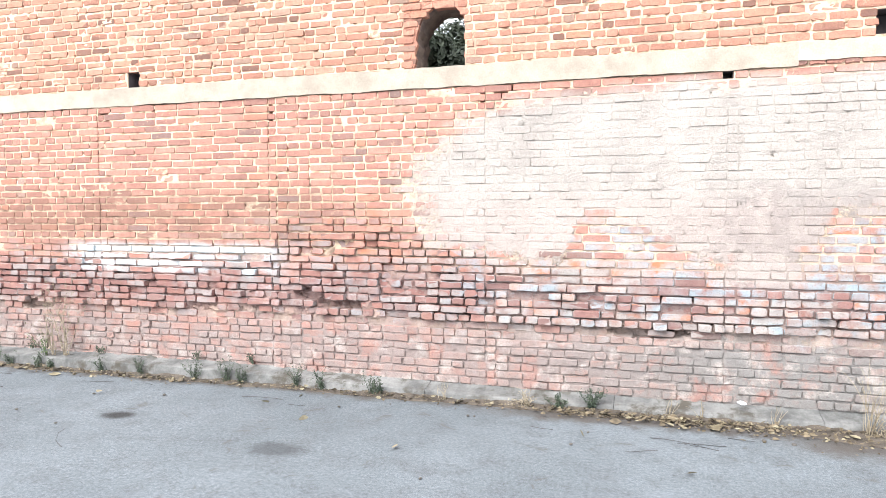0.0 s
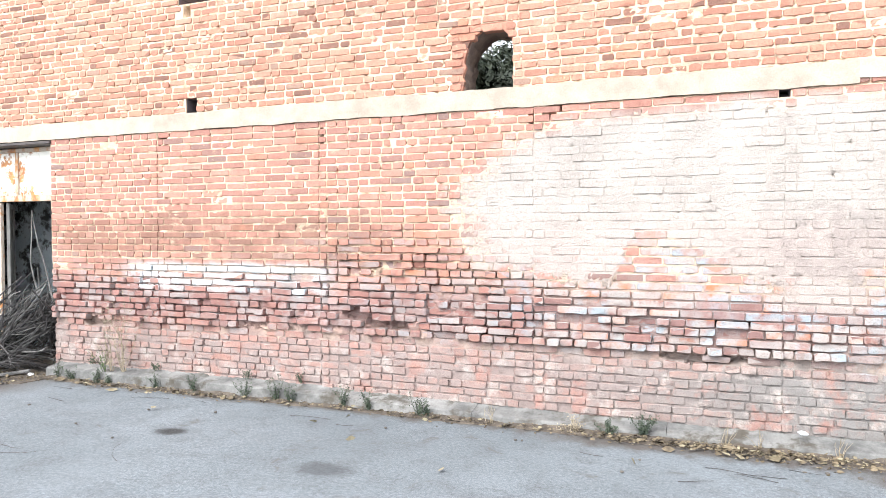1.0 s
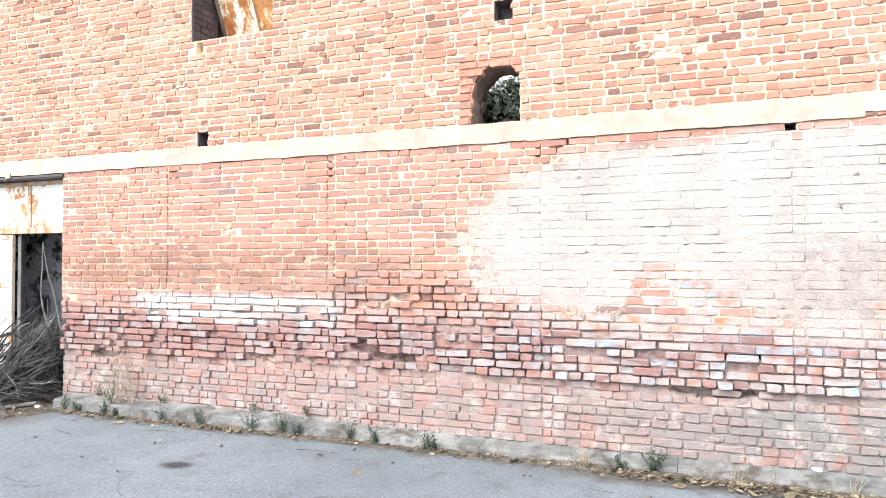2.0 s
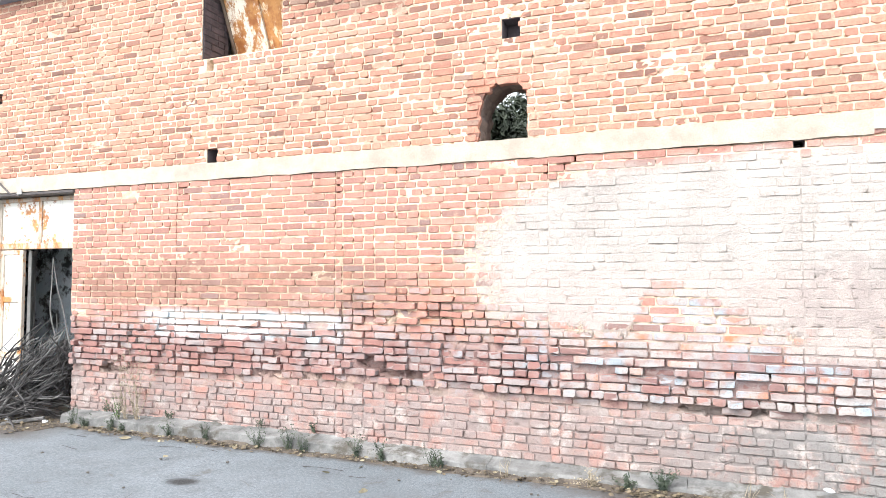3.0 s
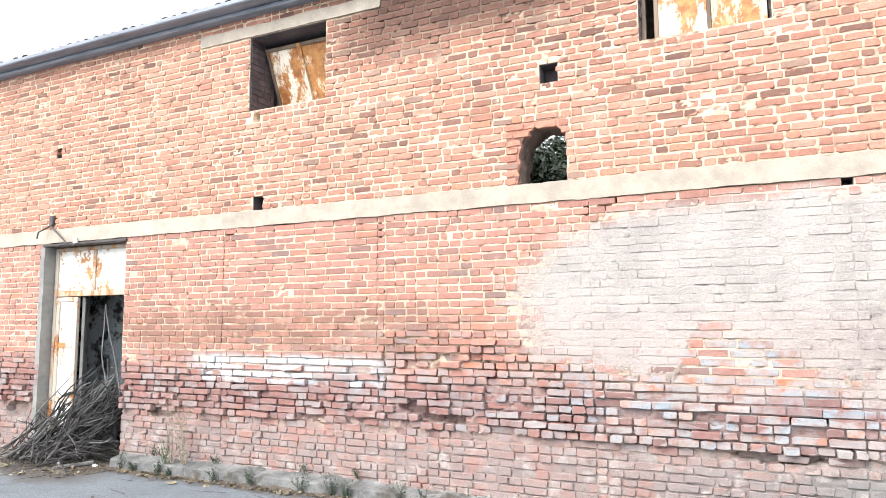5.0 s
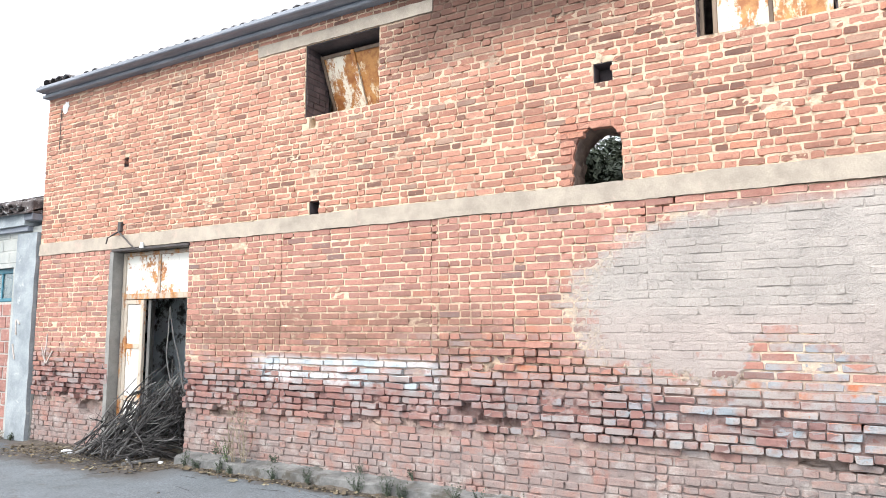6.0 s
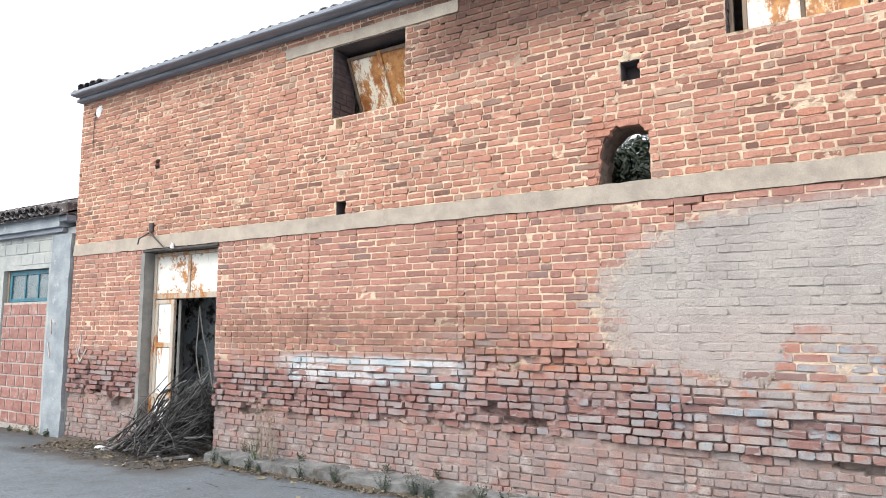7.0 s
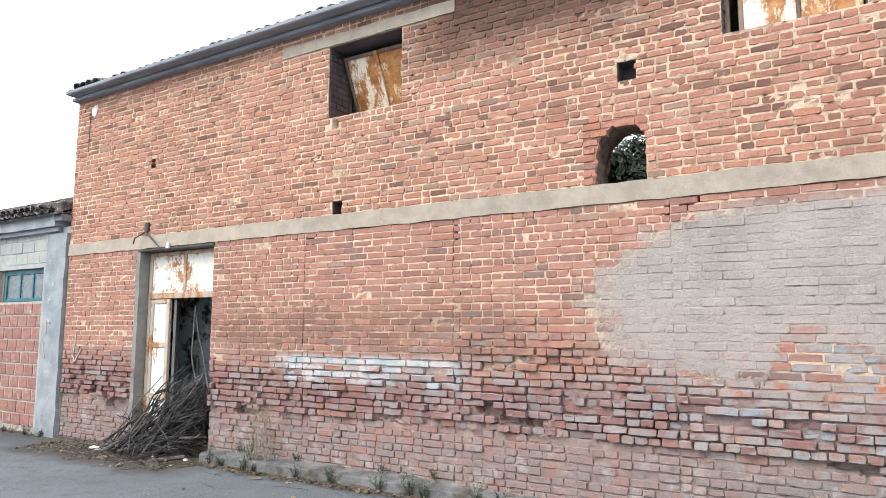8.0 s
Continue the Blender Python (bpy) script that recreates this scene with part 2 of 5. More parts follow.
def road_material():
    g = Mat("worn_asphalt", 0.9)
    big, mid, grit = g.noise(0.5, 5), g.noise(3.5, 6, 0.7), g.noise(130.0, 3, 0.8)
    col = g.mix(g.ease(big, 0.3, 0.7), (0.112, 0.128, 0.14), (0.156, 0.176, 0.192))
    col = g.mix(g.math("MULTIPLY", g.ease(mid, 0.45, 0.7), 0.6), col, (0.09, 0.096, 0.104))
    chips = g.noise(34.0, 6, 0.85)
    col = g.mix(0.75, col, g.ramp(chips, [(0.36, (0.27, 0.27, 0.27)), (0.64, (0.74, 0.74, 0.74))]), "OVERLAY")
    col = g.mix(0.75, col, g.ramp(grit, [(0.3, (0.2, 0.2, 0.2)), (0.7, (0.8, 0.8, 0.8))]), "OVERLAY")
    # earth washed along the wall and in front of the doorway
    edge = g.math("ADD", g.y, g.math("MULTIPLY", g.math("SUBTRACT", mid, 0.5), 0.5))
    soil = g.math("MAXIMUM", g.ease(edge, -0.42, -0.2), g.math("MULTIPLY", g.ease(edge, -1.2, -0.75), between(g, g.x, -10.9, -7.3, 0.5)))
    soil = g.math("MAXIMUM", soil, g.math("MULTIPLY", g.ease(edge, -0.62, -0.4), g.ease(g.x, -1.6, -0.6)))
    soil = g.math("MAXIMUM", soil, g.math("MULTIPLY", g.ease(edge, -1.0, -0.6), g.ease(g.x, 0.9, 1.6)))
    col = g.mix(g.math("MULTIPLY", soil, 0.85), col, (0.075, 0.06, 0.05))
    # two oil stains
    for cx, cy, rx, ry, s in ((-4.37, -1.43, 0.22, 0.14, 0.97), (-2.53, -1.83, 0.3, 0.2, 0.6), (-12.2, -1.5, 0.9, 0.3, 0.3), (-10.6, -0.95, 0.6, 0.2, 0.4), (-12.6, -0.5, 2.6, 0.4, 0.45)):
        dx, dy = g.math("DIVIDE", g.math("SUBTRACT", g.x, cx), rx), g.math("DIVIDE", g.math("SUBTRACT", g.y, cy), ry)
        d = g.math("ADD", g.math("SQRT", g.math("ADD", g.math("MULTIPLY", dx, dx), g.math("MULTIPLY", dy, dy))), g.math("MULTIPLY", g.math("SUBTRACT", mid, 0.5), 1.4))
        col = g.mix(g.math("MULTIPLY", g.math("SUBTRACT", 1.0, g.ease(d, 0.35, 1.1)), s), col, (0.02, 0.02, 0.021))
    vor = g.n.new("ShaderNodeTexVoronoi")
    vor.feature, vor.inputs["Scale"].default_value = "DISTANCE_TO_EDGE", 0.55
    warp = g.n.new("ShaderNodeVectorMath")
    warp.operation = "MULTIPLY_ADD"
    nz = g.n.new("ShaderNodeTexNoise")
    nz.inputs["Scale"].default_value = 2.5
    g.l.new(g.pos, nz.inputs["Vector"])
    g.l.new(nz.outputs[1], warp.inputs[0])
    warp.inputs[1].default_value = (0.5, 0.5, 0.0)
    g.l.new(g.pos, warp.inputs[2])
    g.l.new(warp.outputs[0], vor.inputs["Vector"])
    crack = g.math("MULTIPLY", g.math("SUBTRACT", 1.0, g.ease(vor.outputs[0], 0.0, 0.012)), g.ease(mid, 0.48, 0.6))
    col = g.mix(g.math("MULTIPLY", crack, 0.6), col, (0.09, 0.085, 0.08))
    g.bump(g.math("ADD", g.math("ADD", g.math("MULTIPLY", grit, 0.6), mid), chips), 0.6, 0.008)
    return g.done(col)


def rusty_material(name, paint, rust_share, runs=(1.6, 1.6, 0.55)):
    """White painted sheet steel with rust breaking through in runs."""
    g = Mat(name, 0.6)
    run = g.noise(3.2, 6, 0.7, stretch=runs)
    fine = g.noise(26.0, 5, 0.7)
    edge = g.math("ADD", run, g.math("MULTIPLY", g.math("SUBTRACT", fine, 0.5), 0.28))
    rust = g.mix(g.ease(g.noise(9.0, 5), 0.35, 0.65), (0.3, 0.105, 0.03), (0.5, 0.24, 0.075))
    col = g.mix(g.ease(edge, rust_share - 0.05, rust_share + 0.06), rust, paint)
    dark = g.ease(g.noise(7.0, 7, 0.8, stretch=(1.4, 1.4, 0.6)), 0.56, 0.68)
    col = g.mix(g.math("MULTIPLY", dark, 0.5), col, (0.13, 0.06, 0.035))
    g.bump(fine, 0.25, 0.004)
    return g.done(col)


M_BRICK, M_MORTAR, M_ROAD = brick_material(), mortar_material(), road_material()
M_BAND = plain("beam_concrete", (0.35, 0.297, 0.243), (0.47, 0.402, 0.325), 4.0, 0.9, 0.5, 70.0, spots=((0.52, 0.39, 0.32), 2.2, 0.56, 0.7))
M_KERB = plain("kerb_concrete", (0.09, 0.09, 0.088), (0.225, 0.222, 0.214), 4.0, 0.92, 0.7, 60.0, spots=((0.07, 0.062, 0.05), 3.4, 0.5, 0.66))
M_CEMENT = plain("jamb_cement", (0.19, 0.185, 0.175), (0.29, 0.28, 0.26), 5.0, 0.9, 0.5)
M_EAVE = plain("weathered_eaves", (0.18, 0.195, 0.225), (0.3, 0.32, 0.36), 3.0, 0.8, 0.4, 60.0, (0.4, 3, 3))
M_TILE = plain("roof_tile", (0.3, 0.28, 0.28), (0.5, 0.47, 0.46), 5.0, 0.9, 0.5, 70.0, spots=((0.31, 0.3, 0.27), 9.0, 0.6, 0.7))
M_TILE_OLD = plain("dark_roof_tile", (0.055, 0.045, 0.045), (0.125, 0.1, 0.095), 6.0, 0.9, 0.5, 70.0, spots=((0.36, 0.36, 0.36), 12.0, 0.52, 0.62))
M_DOOR = rusty_material("peeling_white_steel", (0.82, 0.81, 0.77), 0.37)
M_TRANSOM = rusty_material("flaking_transom_steel", (0.8, 0.77, 0.7), 0.44, (1.0, 1.0, 1.1))
M_DOOR_FRAME = rusty_material("rusty_frame_steel", (0.5, 0.43, 0.35), 0.44)
M_RUST_BAR = rusty_material("rusty_bar_steel", (0.45, 0.37, 0.29), 0.47)
M_SHUTTER = rusty_material("rusted_shutter_steel", (0.78, 0.72, 0.6), 0.5, (1.5, 1.5, 0.5))
M_SHUTTER_B = rusty_material("brown_rusted_steel", (0.72, 0.6, 0.42), 0.53, (1.6, 1.6, 0.45))
M_WOOD = plain("grey_wood", (0.11, 0.075, 0.055), (0.24, 0.175, 0.125), 4.0, 0.8, 0.4, 50.0, (1, 1, 0.2))
M_STICK = plain("dead_branch", (0.022, 0.021, 0.022), (0.068, 0.062, 0.06), 8.0, 0.9, 0.4, 60.0)
M_STICK_PALE = plain("pale_branch", (0.095, 0.093, 0.092), (0.23, 0.22, 0.21), 8.0, 0.9, 0.4, 60.0)
M_IRON = plain("dark_iron", (0.035, 0.03, 0.03), (0.085, 0.07, 0.065), 9.0, 0.6, 0.3, 60.0)
M_WHITE = plain("white_ceramic", (0.7, 0.7, 0.7), (0.82, 0.82, 0.81), 5.0, 0.35, 0.1)
M_INSIDE = plain("flaking_blue_plaster", (0.56, 0.63, 0.67), (0.74, 0.79, 0.81), 2.0, 0.9, 0.3, 40.0, spots=((0.07, 0.07, 0.072), 2.6, 0.47, 0.58))
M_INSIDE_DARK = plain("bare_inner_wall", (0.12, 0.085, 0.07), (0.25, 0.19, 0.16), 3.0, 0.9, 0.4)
# dark linings of windows and scaffold holes; their shade is in the colour
M_SOOT_SHADE = plain("soot_shade_lining", (0.06, 0.052, 0.056), (0.115, 0.095, 0.098), 4.0, 0.95, 0.4)
M_SOOT_SHADE_BRICK = plain("soot_shade_brick", (0.06, 0.046, 0.05), (0.125, 0.088, 0.09), 6.0, 0.95, 0.6)
M_SOIL = plain("dark_soil", (0.045, 0.036, 0.029), (0.12, 0.098, 0.078), 9.0, 0.97, 0.8, 70.0, spots=((0.22, 0.18, 0.12), 30.0, 0.58, 0.68))
M_FLOOR = plain("earth_floor", (0.1, 0.08, 0.065), (0.19, 0.15, 0.12), 3.0, 0.95, 0.4)
M_NBR = plain("grey_render", (0.31, 0.325, 0.315), (0.44, 0.445, 0.415), 1.6, 0.92, 0.6, 60.0, spots=((0.57, 0.55, 0.49), 1.3, 0.55, 0.72))
M_PILASTER = plain("rough_pilaster_cement", (0.24, 0.27, 0.29), (0.37, 0.4, 0.415), 3.0, 0.92, 0.9, 40.0, spots=((0.64, 0.64, 0.62), 2.6, 0.58, 0.7))
M_JOINT = plain("thick_pale_mortar", (0.36, 0.33, 0.3), (0.5, 0.46, 0.42), 6.0, 0.95, 0.5)
M_CLAY = plain("hollow_clay_block", (0.25, 0.115, 0.095), (0.37, 0.19, 0.155), 5.0, 0.92, 0.4, 60.0, (1, 1, 3), spots=((0.5, 0.42, 0.37), 5.0, 0.54, 0.74))
M_BLUE = plain("blue_paint", (0.025, 0.12, 0.165), (0.05, 0.2, 0.26), 4.0, 0.5, 0.2, spots=((0.16, 0.2, 0.2), 6.0, 0.62, 0.72))
M_LEAF_DRY = plain("dry_leaf", (0.05, 0.038, 0.026), (0.21, 0.165, 0.105), 7.0, 0.85, 0.2)
M_LEAF_PALE = plain("yellow_leaf", (0.13, 0.105, 0.065), (0.34, 0.3, 0.2), 6.0, 0.8, 0.2)
M_WEED = plain("weed_green", (0.03, 0.045, 0.03), (0.075, 0.095, 0.06), 9.0, 0.8, 0.1)
M_WEED_LIGHT = plain("fresh_green", (0.05, 0.09, 0.03), (0.15, 0.2, 0.07), 9.0, 0.8, 0.1)
M_STRAW = plain("dry_grass", (0.21, 0.172, 0.12), (0.37, 0.315, 0.235), 9.0, 0.9, 0.1)
M_TREE_LEAF = plain("tree_leaf", (0.018, 0.028, 0.016), (0.06, 0.075, 0.045), 3.0, 0.7, 0.1)
M_BARK = plain("tree_bark", (0.1, 0.085, 0.07), (0.22, 0.19, 0.16), 5.0, 0.95, 0.7)
M_CHALK = plain("chalk_paint", (0.4, 0.33, 0.29), (0.56, 0.5, 0.46), 20.0, 0.95, 0.1)
M_STONE = plain("dark_pebble", (0.06, 0.055, 0.05), (0.14, 0.125, 0.11), 12.0, 0.9, 0.3)
M_BAG = plain("crumpled_plastic", (0.62, 0.64, 0.66), (0.78, 0.79, 0.8), 9.0, 0.45, 0.5)


def glass_material():
    g = Mat("dusty_glass", 0.2)
    g.b.inputs["Transmission Weight"].default_value = 0.55
    n = g.noise(5.0, 5)
    return g.done(g.mix(g.ease(n, 0.3, 0.7), (0.2, 0.27, 0.29), (0.33, 0.39, 0.39)))


M_GLASS = glass_material()


# ---- mesh helpers ----
def link(name, bm, material, parent=None, label="", smooth=0):
    me = bpy.data.meshes.new(name)
    bm.normal_update()
    bm.to_mesh(me)
    bm.free()
    me.materials.append(material)
    if smooth:
        me.shade_smooth()
        me.set_sharp_from_angle(angle=radians(smooth))
    ob = new(name, me)
    if parent:
        ob.parent = parent
    return tagged(ob, label)


def part(name, bm, material, parent, label="", smooth=0):
    return link(name, bm, material, parent, label, smooth)


def empty(name, at=(0, 0, 0)):
    ob = new(name)
    ob.location, ob.empty_display_size = at, 0.1
    return ob


def box(bm, x0, x1, y0, y1, z0, z1, m=None, bevel=0.0):
    """A box, with a chamfer of its long edges if bevel is given."""
    made = bmesh.ops.create_cube(bm, size=1.0)["verts"]
    for v in made:
        v.co = Vector(((x0 + x1) / 2 + v.co.x * (x1 - x0), (y0 + y1) / 2 + v.co.y * (y1 - y0), (z0 + z1) / 2 + v.co.z * (z1 - z0)))
    if bevel:
        edges = list({e for v in made for e in v.link_edges})
        made = list({v for f in bmesh.ops.bevel(bm, geom=edges, offset=bevel, segments=1, affect="EDGES")["faces"] for v in f.verts})
    if m:
        bmesh.ops.transform(bm, matrix=m, verts=made)
    return made


def boxed(*args, **kw):
    bm = bmesh.new()
    box(bm, *args, **kw)
    return bm


def rough_box(x0, x1, y0, y1, z0, z1, step=0.1, amount=0.006, seed=0.0):
    """A box of concrete, cut into a grid and made uneven."""
    bm = bmesh.new()
    def line(a, b):
        return np.linspace(a, b, max(2, int(round((b - a) / step)) + 1))
    xs, ys, zs = line(x0, x1), [y0, y1], line(z0, z1)
    ring = {}
    def vert(i, j, k):
        if (i, j, k) not in ring:
            p = Vector((xs[i], ys[j], zs[k]))
            d = noise.noise_vector(p * 4.1 + Vector((seed, 0, 0))) * amount + noise.noise_vector(p * 17 + Vector((seed, 3, 0))) * amount * 0.5
            ring[i, j, k] = bm.verts.new(p + d)
        return ring[i, j, k]
    nx, nz = len(xs) - 1, len(zs) - 1
    for i in range(nx):
        for k in range(nz):
            bm.faces.new([vert(i, 0, k), vert(i + 1, 0, k), vert(i + 1, 0, k + 1), vert(i, 0, k + 1)])
            bm.faces.new([vert(i, 1, k + 1), vert(i + 1, 1, k + 1), vert(i + 1, 1, k), vert(i, 1, k)])
        bm.faces.new([vert(i, 1, 0), vert(i + 1, 1, 0), vert(i + 1, 0, 0), vert(i, 0, 0)])
        bm.faces.new([vert(i, 0, nz), vert(i + 1, 0, nz), vert(i + 1, 1, nz), vert(i, 1, nz)])
    for k in range(nz):
        bm.faces.new([vert(0, 1, k), vert(0, 0, k), vert(0, 0, k + 1), vert(0, 1, k + 1)])
        bm.faces.new([vert(nx, 0, k), vert(nx, 1, k), vert(nx, 1, k + 1), vert(nx, 0, k + 1)])
    return bm


def tube(bm, pts, r0, r1, sides=5):
    """A tapered, closed tube along points."""
    rings = []
    for i, p in enumerate(pts):
        a, b = pts[max(i - 1, 0)], pts[min(i + 1, len(pts) - 1)]
        d = (Vector(b) - Vector(a)).normalized()
        u = d.orthogonal().normalized()
        w = d.cross(u)
        r = r0 + (r1 - r0) * i / (len(pts) - 1)
        rings.append([bm.verts.new(Vector(p) + (u * math.cos(t) + w * math.sin(t)) * r) for t in (math.tau * k / sides for k in range(sides))])
    for a, b in zip(rings, rings[1:]):
        for k in range(sides):
            bm.faces.new([a[k], a[(k + 1) % sides], b[(k + 1) % sides], b[k]])
    bm.faces.new(rings[0][::-1])
    bm.faces.new(rings[-1])


def prism(bm, outline, y0, y1):
    """An outline of (x, z) pushed from y0 to y1."""
    a = [bm.verts.new((x, y0, z)) for x, z in outline]
    b = [bm.verts.new((x, y1, z)) for x, z in outline]
    n = len(outline)
    bm.faces.new(a)
    bm.faces.new(b[::-1])
    for i in range(n):
        bm.faces.new([a[(i + 1) % n], a[i], b[i], b[(i + 1) % n]])


# ---- the facade's plan ----
WEST, EAST, EAVES, THICK = -11.25, 6.0, 5.70, 0.46
COURSE, LEDGE, BEAM_LOW, BEAM_TOP, BASE = 0.078, 0.738, 3.0, 3.195, 0.2
DOOR = (-9.28, -7.60, 0.0, 2.95)
WINDOW_W, WINDOW_E = (-5.54, -4.39, 4.45, 5.4), (-0.82, 0.31, 4.46, 5.4)
HOLE_BOX = (-2.16, -1.54, 3.195, 3.83)
PUTLOGS = [(-5.44, -5.28, 3.195, 3.37), (-9.15, -9.03, 4.25, 4.40), (-1.80, -1.61, 4.2, 4.40), (1.88, 2.03, 3.22, 3.42), (-9.19, -9.08, 3.26, 3.41), (0.74, 0.83, 2.93, 3.0)]
BLOCKED_W, BLOCKED_E = (-5.87, -3.67), (-1.34, 0.79)


def hole_span(z):
    """The broken hole's west and east edge at a height, or None."""
    if not HOLE_BOX[2] <= z < 3.76:
        return None
    t = (z - HOLE_BOX[2]) / (3.76 - HOLE_BOX[2])
    return (-2.06 + 0.05 * t + 0.14 * (max(0.0, t - 0.6) / 0.4) ** 2, -1.545 - 0.1 * (max(0.0, t - 0.7) / 0.3) ** 2)


def coat_at(x, z):
    """How far the grey cement coat covers a spot of the facade, 0 to 1."""
    m = x + 2.3 - (1.25 if z > 2.1 else 0.35) * ((z - 2.1) / 0.8) ** 2
    low = float(np.interp(x, [p for p, _ in COAT_FOOT], [q for _, q in COAT_FOOT]))
    return max(0.0, min(1.0, m / 0.5)) if low < z < 2.9 else 0.0


CAVITIES = [(-3.25, 0.95, 0.16, 0.07), (-3.02, 0.87, 0.13, 0.05), (-2.75, 0.85, 0.1, 0.06), (-5.79, 2.95, 0.1, 0.022), (-5.86, 2.86, 0.022, 0.09), (-5.74, 2.83, 0.03, 0.02), (-3.65, 2.84, 0.022, 0.1), (-3.67, 2.68, 0.016, 0.07), (-1.36, 2.9, 0.018, 0.08), (-1.2, 2.9, 0.06, 0.02), (0.3, 1.02, 0.25, 0.02), (-1.12, 2.97, 0.1, 0.022),
            (-5.41, 4.36, 0.05, 0.06), (-10.4, 0.85, 0.2, 0.08), (-9.75, 0.62, 0.25, 0.12), (-6.9, 0.72, 0.22, 0.06), (0.15, 0.7, 0.35, 0.05)]


def worn_top(x):
    """Up to where the joints have washed out."""
    return 1.5 + 0.42 * math.exp(-(((x + 2.8) / 0.9) ** 2)) - 0.26 * max(0.0, min(1.0, (x + 1.2) / 1.2))


def worn(x, z):
    return max(0.0, min(1.0, (worn_top(x) - z) / 0.45, (z - LEDGE + 0.12) / 0.12))


def in_cavity(x, z):
    return any(math.hypot((x - a) / p, (z - b) / q) < 1 for a, b, p, q in CAVITIES)


def mortar_depth(x, z):
    """How far the joints lie behind the facade's plane."""
    p = Vector((x * 3.1, 0, z * 3.1))
    n = noise.noise(p) * 0.45 + noise.noise(p * 3.7) * 0.4 + noise.noise(p * 9) * 0.35
    if 1.5 < z < BEAM_LOW and any(abs(x - q) < 0.004 for q in BLOCKED_W):
        return 0.014 + 0.022 * n
    if in_cavity(x, z):
        return 0.15 + 0.05 * n
    if noise.noise(Vector((x * 23, 2, z * 31))) > (0.62 if coat_at(x, z) > 0.3 else 0.43):
        return 0.03 + (0.03 if z < LEDGE else 0.0)
    if LEDGE - COURSE - 0.02 < z < LEDGE - 0.01:
        return 0.055 + 0.045 * n + 0.025 * noise.noise(Vector((x * 0.9, 4, 0)))
    if z < LEDGE - 0.01:
        return 0.043 + 0.019 * n
    if z < worn_top(x) and coat_at(x, z) < 0.3:
        return 0.01 + (0.05 if x < -1.4 else 0.036) * worn(x, z) * max(0.0, 1 + 1.7 * n) + 0.004 * n
    if 2.98 < z < 3.02:
        return 0.012 + 0.05 * max(0.0, noise.noise(Vector((x * 1.3, 7, 0))) + 0.1)
    if coat_at(x, z) > 0.3:
        n = noise.noise(p) * 0.3 + noise.noise(p * 4.1) * 0.5 + noise.noise(p * 9.7) * 0.4
        return 0.0036 + 0.015 * max(-0.4, n)
    return 0.006 + 0.0068 * n


def brick_face(x, z):
    """How far a brick's face stands behind the facade's plane, and how worn it is."""
    if z < LEDGE:
        return (0.044 if z > LEDGE - COURSE else 0.03) + random.gauss(0, 0.006), random.choice((0.7, 1.0, 1.3))
    if z < worn_top(x) and coat_at(x, z) < 0.3:
        t = worn(x, z)
        return random.gauss(0, 0.003 + 0.019 * t) + 0.004 * t, 0.8 + 0.35 * t
    if coat_at(x, z) > 0.3:
        return random.gauss(0.001, 0.003), 0.7
    return random.gauss(0, 0.0022), 0.7 if z < BEAM_LOW else 0.95


def brick_bmesh(bm, w, h, d, wear, at=(0, 0, 0)):
    """One old brick about (0, 0, 0), its face towards -y, with rounded corners and uneven edges."""
    c, b = 0.004 + 0.006 * wear, 0.0015 + 0.0026 * wear
    def wob(s):
        return random.gauss(0, s * wear)
    ring = []
    for sx, sz in ((-1, -1), (1, -1), (1, 1), (-1, 1)):
        cx, cz = c * random.uniform(0.5, 1.9), c * random.uniform(0.4, 1.2)
        flat, end = (sx * (w / 2 - cx), sz * h / 2), (sx * w / 2, sz * (h / 2 - cz))
        ring += [end, flat] if sx * sz > 0 else [flat, end]
        if sx * sz > 0:
            ring.append((wob(0.02), sz * h / 2 + wob(0.0022)))
    pts = [(x + wob(0.0028), z + wob(0.002)) for x, z in ring]
    cx, cy, cz = at
    back = [bm.verts.new((cx + x, cy + d, cz + z)) for x, z in pts]
    rim = [bm.verts.new((cx + x, cy + b + abs(wob(0.0012)), cz + z)) for x, z in pts]
    face = [bm.verts.new((cx + x * (1 - 2 * b / w), cy + wob(0.0012), cz + z * (1 - 2 * b / h))) for x, z in pts]
    mid = bm.verts.new((cx + wob(0.03), cy + wob(0.0016), cz + wob(0.008)))
    n = len(pts)
    for i in range(n):
        j = (i + 1) % n
        bm.faces.new([back[i], back[j], rim[j], rim[i]])
        bm.faces.new([rim[i], rim[j], face[j], face[i]])
        bm.faces.new([face[i], face[j], mid])


def shared_bricks(w, count, wear):
    out = []
    for _ in range(count):
        bm = bmesh.new()
        brick_bmesh(bm, w, 0.067, 0.085, wear)
        bm.normal_update()
        me = bpy.data.meshes.new("brick")
        bm.to_mesh(me)
        bm.free()
        me.shade_smooth()
        me.set_sharp_from_angle(angle=radians(24))
        me.materials.append(M_BRICK)
        out.append(me)
    return out


STRETCHERS = {wear: shared_bricks(0.286, 18, wear) for wear in (0.8, 1.3, 1.8)}
HEADERS = {wear: shared_bricks(0.136, 18, wear) for wear in (0.8, 1.3, 1.8)}


